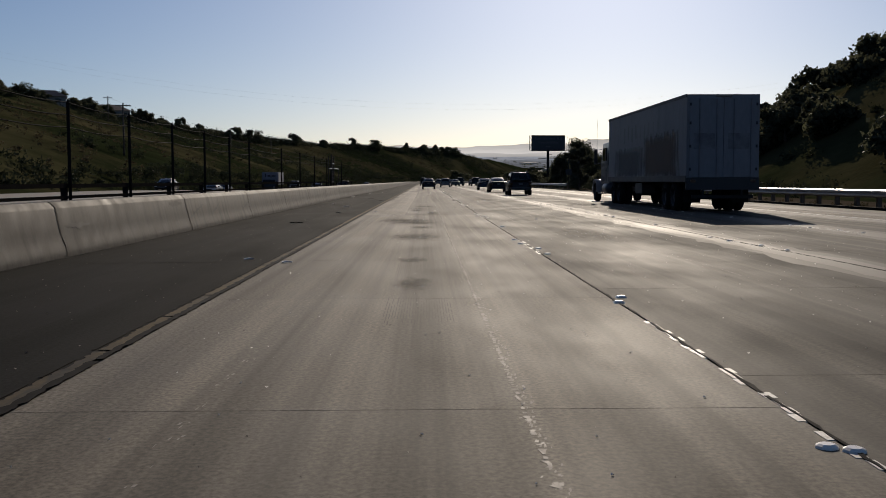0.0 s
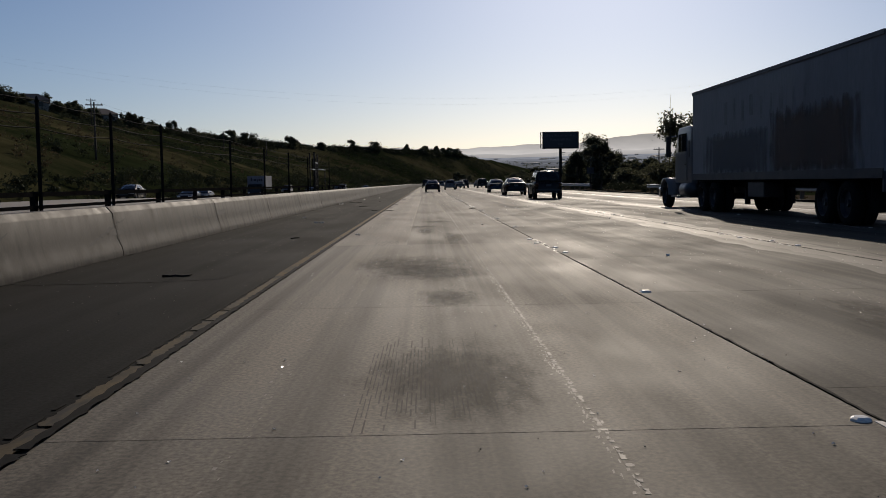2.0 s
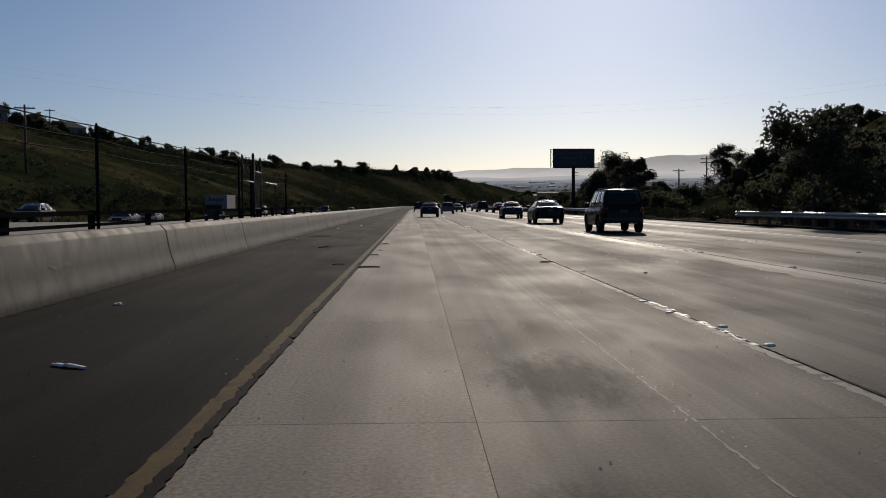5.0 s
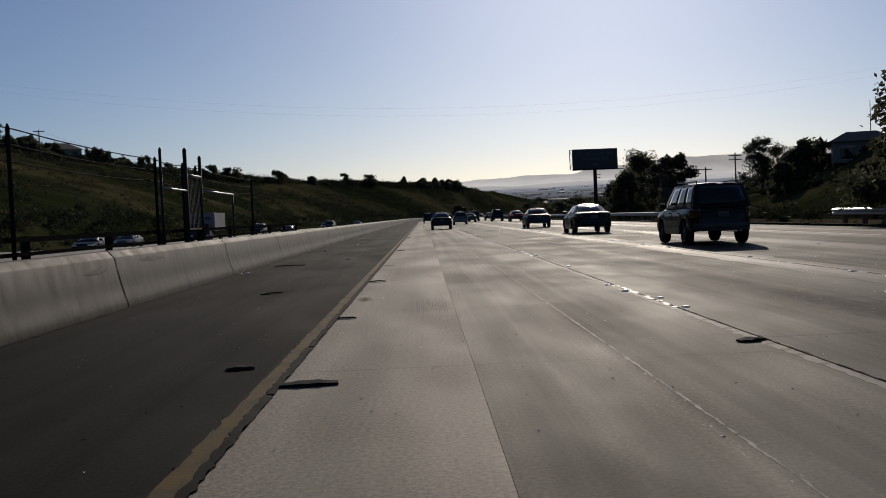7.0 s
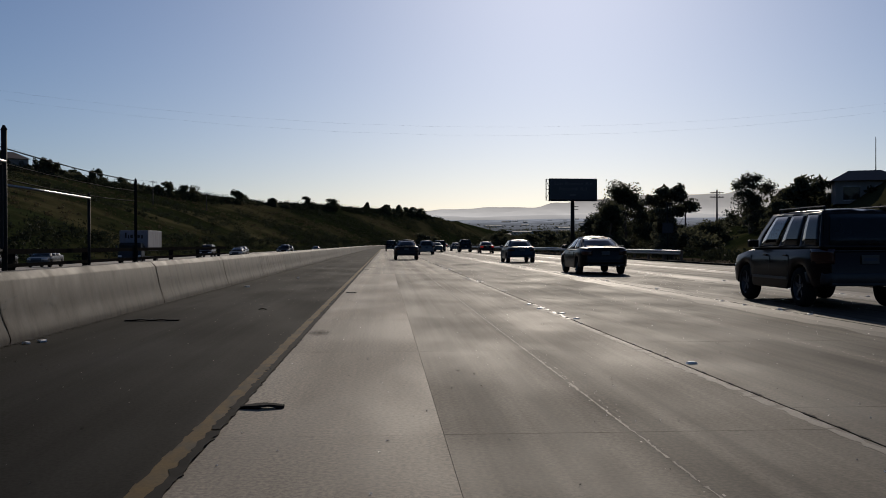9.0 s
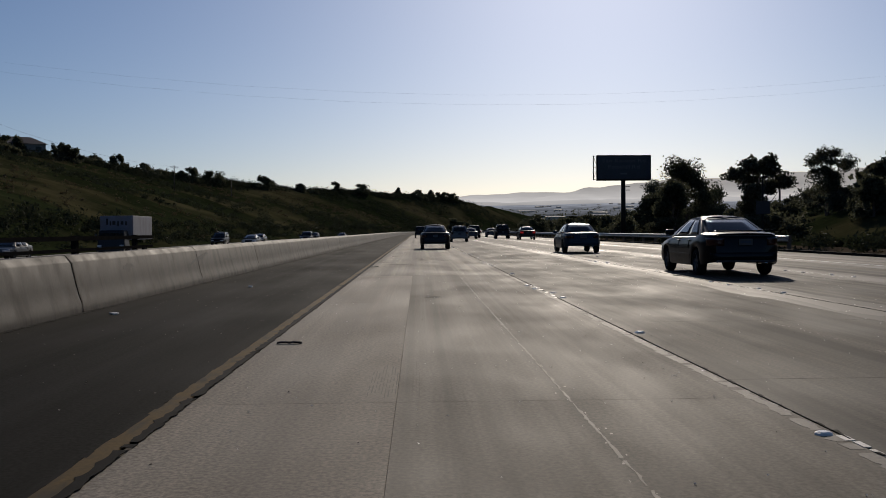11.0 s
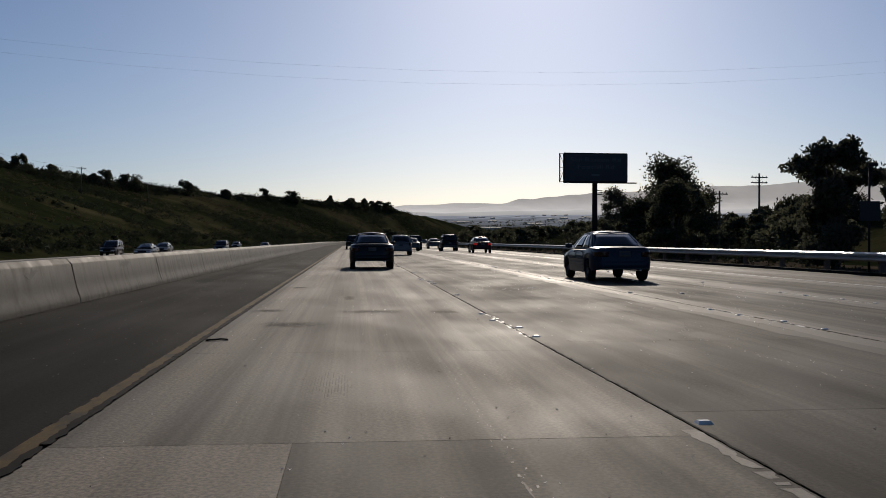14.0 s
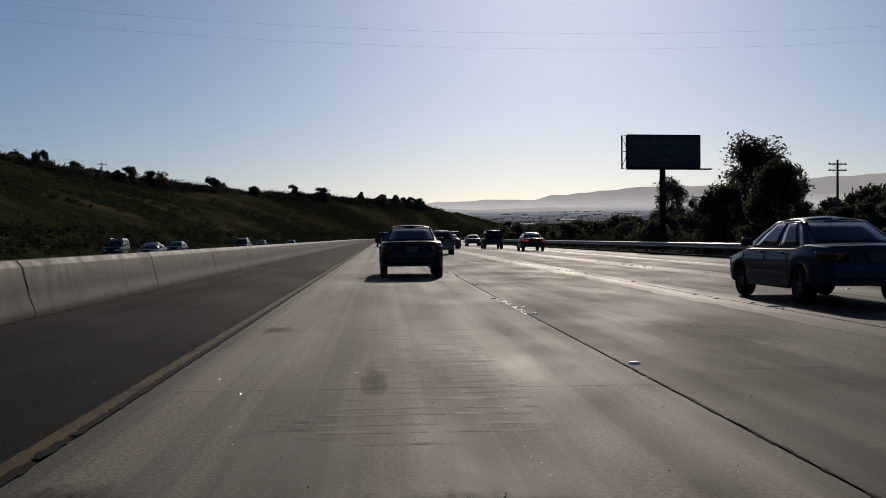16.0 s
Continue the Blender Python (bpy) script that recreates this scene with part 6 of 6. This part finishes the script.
brush("weeds", "dry weeds along the outer verge", weeds, 0.08, 0.26, 7, LEAF_DRY, 16, 0.07)

# ======================= signs, poles, buildings =======================
BOARD = mat("billboard_back", (0.045, 0.046, 0.05), 0.7, var=0.25, scale=1.5)
FACE = mat("billboard_panel", (0.035, 0.037, 0.043), 0.5, var=0.2, scale=0.8)
LETTER = mat("billboard_lettering", (0.10, 0.10, 0.10), 0.5, var=0.1)


def lettering(words, wide, high, parent, at):
    """Flat letters of the built-in font, each a part, fitted to a width and a cap height."""
    step, glyphs, pen = 0.11, [], 0.0
    for ch in words:
        if ch == " ":
            pen += 0.30
            continue
        cu = bpy.data.curves.new("letter", "FONT")
        cu.body, cu.size, cu.extrude = ch, 1.0, 0.002
        tmp = bpy.data.objects.new("letter", cu)
        me = bpy.data.meshes.new_from_object(tmp)
        bpy.data.objects.remove(tmp)
        bpy.data.curves.remove(cu)
        lo, hi = min(v.co.x for v in me.vertices), max(v.co.x for v in me.vertices)
        glyphs.append((me, pen - lo))
        pen += hi - lo + step
    kx, ky = wide / (pen - step), high / 0.73
    for me, off in glyphs:
        for v in me.vertices:
            v.co = ((v.co.x + off) * kx - wide / 2, -v.co.z, v.co.y * ky)
        me.materials.clear()
        me.materials.append(LETTER)
        ob = new("letter", me)
        ob.parent = parent
        ob.matrix_basis = pose(*at)


def billboard(x, y, turn):
    b = tagged(empty("billboard", x, y, float(height(x, y)), turn), "large dark roadside billboard on a single steel column", "billboard")
    w, h, z = 6.1, 2.6, 6.9
    part("column", tube(bmesh.new(), (0, 0, -0.2), (0, 0, z + 0.3), 0.28, 0.24, n=16), DARK_STEEL, b, smooth=True)
    part("panel", bx(-w / 2, w / 2, -0.35, -0.15, z, z + h, bevel=0.03), FACE, b)
    part("panel", bx(-w / 2, w / 2, 0.15, 0.35, z, z + h, bevel=0.03), BOARD, b)
    part("frame", box(box(box(bx(-w / 2 - 0.06, w / 2 + 0.06, -0.40, -0.12, z - 0.12, z), -w / 2 - 0.06, w / 2 + 0.06, -0.40, -0.12, z + h, z + h + 0.08), -w / 2 - 0.08, -w / 2, -0.40, -0.12, z, z + h), w / 2, w / 2 + 0.08, -0.40, -0.12, z, z + h), DARK_STEEL, b)
    part("beam", bx(-w / 2 + 0.3, w / 2 - 0.3, -0.14, 0.14, z + 0.1, z + 0.4), DARK_STEEL, b)
    part("catwalk", bx(-w / 2 - 0.2, w / 2 + 0.8, -1.1, -0.42, z - 0.22, z - 0.14), DARK_STEEL, b)
    for k in range(4):
        xx = -w / 2 + 0.9 + k * (w - 1.8) / 3
        part("lamp_arm", tube(bmesh.new(), (xx, -0.45, z - 0.12), (xx, -1.3, z - 0.05), 0.025, n=6), DARK_STEEL, b)
        part("brace", tube(bmesh.new(), (xx, 0.15, z + h - 0.2), (xx, -0.15, z + 0.2), 0.03, n=6), DARK_STEEL, b)
    for words, zz, wide in (("San Ramon Rd", 1.86, 5.0), ("Foothill Rd", 1.16, 3.6)):
        lettering(words, wide, 0.42, b, (0, -0.354, z + zz))
    part("lettering_bar", bx(-0.45, 0.35, -0.356, -0.352, z + 0.5, z + 0.66), LETTER, b)
    # open truss at the end, and the ladder bracket on the column
    xe = -w / 2 - 0.34
    part("truss", bx(xe - 0.05, xe + 0.05, 0.2, 0.3, z - 0.1, z + h + 0.06), DARK_STEEL, b)
    for zz in (z - 0.06, z + h * 0.5, z + h + 0.0):
        part("truss_bar", tube(bmesh.new(), (xe, 0.25, zz), (-w / 2 + 0.02, -0.2, zz), 0.03, n=6), DARK_STEEL, b)
    for z0, z1 in ((0.0, 0.5), (1.0, 0.5)):
        part("truss_brace", tube(bmesh.new(), (xe, 0.25, z + h * z0), (-w / 2 + 0.02, -0.2, z + h * z1), 0.025, n=6), DARK_STEEL, b)
    for zz in (z - 0.9, z - 1.3):
        part("bracket", bx(0.2, 0.75, -0.05, 0.05, zz, zz + 0.07), DARK_STEEL, b)
    return b


billboard(23.0, 184.0, 4)

POLE = mat("pole_wood", (0.07, 0.055, 0.045), 0.9, var=0.3, scale=3, fine=25, bump=0.01, stretch=(5, 5, 1))


def utility_pole(x, y, h, arms=(0.6,), turn=0):
    p = tagged(empty("utility_pole", x, y, float(height(x, y)) - 0.2, turn), "weathered wooden utility pole with crossarms", "utility pole", "utility poles")
    part("pole", tube(bmesh.new(), (0, 0, 0), (0, 0, h), 0.16, 0.11, n=10), POLE, p, smooth=True)
    for a in arms:
        arm = part("crossarm", bx(-1.15, 1.15, -0.06, 0.06, h - a - 0.07, h - a + 0.07), POLE, p)
        for xx in (-1.0, -0.45, 0.45, 1.0):
            part("insulator", tube(bmesh.new(), (xx, 0, h - a + 0.07), (xx, 0, h - a + 0.22), 0.045, 0.025, n=8), TRIM, arm)
        part("brace", tube(tube(bmesh.new(), (-0.6, 0.07, h - a), (0, 0.12, h - a - 0.6), 0.015, n=5), (0.6, 0.07, h - a), (0, 0.12, h - a - 0.6), 0.015, n=5), DARK_STEEL, arm)
    return p


POLES = [(52.0, 214.0, 7.4, (0.5, 1.2)), (47.5, 216.0, 6.0, (0.4,))]
for x, y, h, a in POLES:
    utility_pole(x, y, h, a, 8)
for x, y, h in ((-92, 195, 7.5), (-84, 266.5, 7.0), (-66, 340.6, 7.0), (-60, 390, 6.5), (-46, 153.4, 8.0)):
    utility_pole(x, y, h, (0.4,), 20)
# overhead power lines across the freeway, with their towers out of the way on both hills
wires = tagged(empty("power_lines"), "thin dark power lines sagging across the freeway", "power line")
for k, (dy, z) in enumerate(((0, 13.6), (0.8, 12.8))):
    P = [Vector((lerp(-110, 140, i / 24), 160 + dy + 8 * i / 24, z + 22 * (2 * i / 24 - 0.95) ** 2)) for i in range(25)]
    part("wire", rope(bmesh.new(), P, 0.0028), WIRE, wires)
for x, y in ((-110, 164), (140, 172)):
    utility_pole(x, y, max(9.0, 32.0 - float(height(x, y))), (0.5, 1.6), 5)
# wires along the left hill
hill_wires = tagged(empty("telephone_wires"), "thin wires strung between poles on the hillside", "power line")
hp = [(-46, 153.4, 8.0), (-84, 266.5, 7.0), (-66, 340.6, 7.0), (-60, 390, 6.5)]
P = []
for (xa, ya, ha), (xb, yb, hb) in zip(hp, hp[1:]):
    a, b = Vector((xa, ya, float(height(xa, ya)) + ha - 0.5)), Vector((xb, yb, float(height(xb, yb)) + hb - 0.5))
    P += [a.lerp(b, i / 8) - Vector((0, 0, 6 * (i / 8) * (1 - i / 8))) for i in range(8)]
part("wire", rope(bmesh.new(), P + [b], 0.012), WIRE, hill_wires)


# small square sign on a tall post with a lamp head, behind the outer guardrail
ps = tagged(empty("road_sign", 18.3, 125.0, -0.1), "small dark square road sign on a tall post", "road sign")
part("post", tube(bmesh.new(), (0, 0, -0.2), (0, 0, 4.0), 0.05, 0.04, n=8), DARK_STEEL, ps, smooth=True)
part("panel", bx(-0.38, 0.38, -0.075, -0.055, 1.95, 2.65, bevel=0.004), BOX_DARK, ps)
part("lamp_head", bx(-0.06, 0.30, -0.08, 0.08, 3.9, 4.02, bevel=0.02), DARK_STEEL, ps)

# house on the hill
STUCCO = mat("stucco", (0.2, 0.185, 0.165), 0.85, var=0.12, scale=1, fine=20, bump=0.004)
ROOF = mat("roof_tile", (0.12, 0.085, 0.07), 0.8, var=0.3, scale=2, fine=14, bump=0.01)


def house(x, y, w, d, h, turn, sink=0.8, label="low stucco house with a dark pitched roof on the hill", group="", windows=True):
    z = float(height(x, y)) - sink
    o = tagged(empty("house", x, y, z, turn), label, "house", group)
    part("wall", bx(-w / 2, w / 2, -d / 2, d / 2, 0, h), STUCCO, o)
    bm = bmesh.new()
    e, r = 0.5, h + 0.26 * d
    A = [bm.verts.new(p) for p in ((-w / 2 - e, -d / 2 - e, h), (w / 2 + e, -d / 2 - e, h), (w / 2 + e, d / 2 + e, h), (-w / 2 - e, d / 2 + e, h), (-w / 2 + d / 3, 0, r), (w / 2 - d / 3, 0, r))]
    for q in ((0, 1, 5, 4), (2, 3, 4, 5), (1, 2, 5), (3, 0, 4), (3, 2, 1, 0)):
        bm.faces.new([A[i] for i in q])
    part("roof", bm, ROOF, o)
    if windows:
        n = max(2, int(w / 3.2))
        for k in range(n):
            xx = -w / 2 + (k + 0.5) * w / n
            wn_ = part("window", bx(xx - 0.75, xx + 0.75, -d / 2 - 0.05, -d / 2 + 0.02, h - 1.9, h - 0.6), DARK_GLASS, o)
            part("frame", box(bx(xx - 0.82, xx + 0.82, -d / 2 - 0.07, -d / 2, h - 0.6, h - 0.52), xx - 0.82, xx + 0.82, -d / 2 - 0.09, -d / 2, h - 1.98, h - 1.9), WHITE, wn_)
    return o


hs = house(47.5, 156, 6, 4.4, 2.3, -20, 1.3)
part("mast", tube(bmesh.new(), (1.0, 0, 3.4), (1.0, 0, 6.8), 0.05, 0.03, n=6), DARK_STEEL, hs)
for k, (x, y, w) in enumerate(((-104, 390, 12), (-112, 300, 9), (-106, 338, 11))):
    house(x, y, w, 8, 3.2, 10 + 13 * k, 0.5, "low house among the trees on the hill crest", "crest houses")

# valley town: sheds with bright metal roofs, and houses
SHED = mat("pale_metal_roof", (0.13, 0.128, 0.12), 0.8, spec=0.08, var=0.15, scale=0.3, fine=3)
SHED_W = mat("shed_wall", (0.3, 0.29, 0.27), 0.7, var=0.15, scale=0.4)
rv = random.Random(31)
for k in range(60):
    y = rv.uniform(990, 2990)
    x = rv.uniform(-0.04, 0.26) * y + rv.uniform(-30, 60)
    w, d, h = rv.uniform(7, 24), rv.uniform(8, 20), rv.uniform(3.5, 7)
    o = tagged(empty("warehouse", x, y, float(height(x, y)) - 0.5, rv.uniform(-20, 20)), "pale warehouse with a bright metal roof in the valley", "building", "valley buildings")
    part("wall", bx(-w / 2, w / 2, -d / 2, d / 2, 0, h), SHED_W, o)
    bm = bmesh.new()
    A = [bm.verts.new(p) for p in ((-w / 2, -d / 2, h), (w / 2, -d / 2, h), (w / 2, d / 2, h), (-w / 2, d / 2, h), (-w / 2, 0, h + d * 0.08), (w / 2, 0, h + d * 0.08))]
    for q in ((0, 1, 5, 4), (2, 3, 4, 5), (1, 2, 5), (3, 0, 4), (3, 2, 1, 0)):
        bm.faces.new([A[i] for i in q])
    part("roof", bm, SHED, o)
rng = np.random.RandomState(12)
cs, rr = [], []
for _ in range(900):
    y = rng.uniform(832, 1950)
    x = rng.uniform(-0.23, 0.46) * y
    r = rng.uniform(2.5, 6)
    cs.append(np.array([x, y, float(height(x, y)) + r * 0.5]))
    rr.append(r)
V, F = leaf_cloud(cs, rr, 22, 1.4, rng, 0.8)
tagged(quads_ob("valley_woods", V, F, LEAF), "distant dark trees over the valley floor", "trees", kind="stuff")

# ======================= litter on the road =======================
def scrap(x, y, l, w, label, material, seed, rz, name="tyre_scrap"):
    r = random.Random(seed)
    bm = bmesh.new()
    n = 7
    rows = []
    for k in range(n):
        t = k / (n - 1)
        ww = w * (0.35 + 0.65 * math.sin(math.pi * (0.15 + 0.7 * t))) * r.uniform(0.6, 1.1)
        zz = 0.003 + 0.015 * r.random() * math.sin(math.pi * t)
        rows.append([bm.verts.new(((t - 0.5) * l, s * ww / 2 + r.uniform(-0.01, 0.01), zz + d)) for s in (-1, 1) for d in (0, 0.016)])
    for a, b in zip(rows, rows[1:]):
        for i, j in ((1, 3), (2, 0), (0, 1), (3, 2)):
            bm.faces.new((a[i], a[j], b[j], b[i]))
    bm.faces.new((rows[0][0], rows[0][1], rows[0][3], rows[0][2]))
    bm.faces.new((rows[-1][0], rows[-1][2], rows[-1][3], rows[-1][1]))
    o = part(name, bm, material)
    o.matrix_basis = pose(x, y, 0.0, 0, 0, rz)
    return tagged(o, label, "debris", "road debris")


for i, (x, y, l, w, rz) in enumerate(((-2.3, 55.7, 0.22, 0.16, 10), (-1.66, 54.8, 0.40, 0.16, 5), (-1.75, 59.28, 0.22, 0.07, 0), (-3.3, 63.8, 0.42, 0.10, 50), (-4.35, 73.8, 0.8, 0.20, 0), (-1.7, 65.65, 0.30, 0.12, 0),
                                       (1.8, 56.0, 0.24, 0.14, 20), (-3.3, 26.78, 0.35, 0.25, 0), (-2.9, 35.1, 0.2, 0.1, 50), (-1.65, 81.9, 0.25, 0.08, 0), (-1.7, 102.7, 0.25, 0.10, 10), (-3.0, 76.18, 0.14, 0.1, 0))):
    scrap(x, y, l, w, "black scrap of shredded tyre on the road", RUBBER, 60 + i, rz)
for i, (x, y, l, w) in enumerate(((-1.68, 36.27, 0.06, 0.045), (-1.72, 13.6, 0.14, 0.07), (-2.35, 14.2, 0.15, 0.05), (-1.60, 35.88, 0.035, 0.03), (-3.8, 92.3, 0.16, 0.10), (-4.6, 85.8, 0.18, 0.12), (-3.3, 43.55, 0.34, 0.04), (-4.3, 48.1, 0.10, 0.08),
                                  (1.35, 40.3, 0.05, 0.05), (3.0, 52.65, 0.06, 0.06), (5.2, 42.9, 0.08, 0.06), (3.4, 28.6, 0.07, 0.06), (-4.88, 70.6, 0.12, 0.10), (-5.0, 70.4, 0.10, 0.08), (6.9, 111.8, 0.10, 0.07))):
    scrap(x, y, l, w, "small crumpled scrap of white litter on the road", PAPER, 90 + i, 25 * i, "litter")

# ======================= pavement slabs =======================
def slab(w, l, bevel=0.005, t=0.05):
    bm = bmesh.new()
    box(bm, -w / 2, w / 2, -l / 2, l / 2, -t, -bevel * 0.6)
    top = [f for f in bm.faces if f.normal.z > 0.9 or all(v.co.z > -bevel for v in f.verts)]
    r = [bm.verts.new((x * (w / 2 - bevel), y * (l / 2 - bevel), 0.0)) for x, y in ((-1, -1), (1, -1), (1, 1), (-1, 1))]
    for f in top:
        vs = list(f.verts)
        bm.faces.remove(f)
        vs = sorted(vs, key=lambda v: math.atan2(v.co.y, v.co.x))
        rr = sorted(r, key=lambda v: math.atan2(v.co.y, v.co.x))
        for i in range(4):
            bm.faces.new((vs[i], vs[(i + 1) % 4], rr[(i + 1) % 4], rr[i]))
        bm.faces.new(rr)
    return bm


rs = random.Random(21)
SL = 4.6
LANES = ((EDGE_Y + 0.09, LINE_1 - 0.01), (LINE_1 + 0.01, LINE_2 - 0.01), (LINE_2 + 0.01, LINE_3 - 0.01), (LINE_3 + 0.01, EDGE_R))
PATCH_Y = (30.0, 96.0)          # stretch where the inner half of the first lane was recast
for li, (a, b) in enumerate(LANES):
    src = {}
    y = ROAD_Y0 + 2.0 + 0.8 * li
    far_v, far_f = [], []
    while y < ROAD_Y1 - SL:
        c = float(road_x(y + SL / 2))
        if y < 185:
            cuts = [(a, b, CONCRETE if li == 0 else OLD_CONCRETE, "slab")]
            if li == 0 and PATCH_Y[0] < y < PATCH_Y[1]:
                mid = a + 1.36
                cuts = [(a, mid, NEW_CONCRETE, "recast_slab"), (mid + 0.002, b, MID_CONCRETE, "oiled_slab")]
            for x0, x1, m, nm in cuts:
                key = (round(x1 - x0, 3), nm)
                if key not in src:
                    src[key] = part(nm, slab(x1 - x0, SL - 0.003, 0.0025 if len(cuts) == 1 else 0.0012), m, road)
                    ob = src[key]
                else:
                    ob = share(src[key], nm, Matrix(), road)
                ob.matrix_basis = pose((x0 + x1) / 2, y + SL / 2, rs.uniform(-0.0003, 0.0003))
        else:
            k = len(far_v)
            c0, c1 = float(road_x(y)), float(road_x(y + SL))
            far_v += [(a + c0, y + 0.01, 0), (b + c0, y + 0.01, 0), (b + c1, y + SL - 0.01, 0), (a + c1, y + SL - 0.01, 0)]
            far_f.append((k, k + 1, k + 2, k + 3))
        y += SL
    tagged(mesh_ob("far_slabs", far_v, far_f, CONCRETE if li == 0 else OLD_CONCRETE, road), kind="stuff")
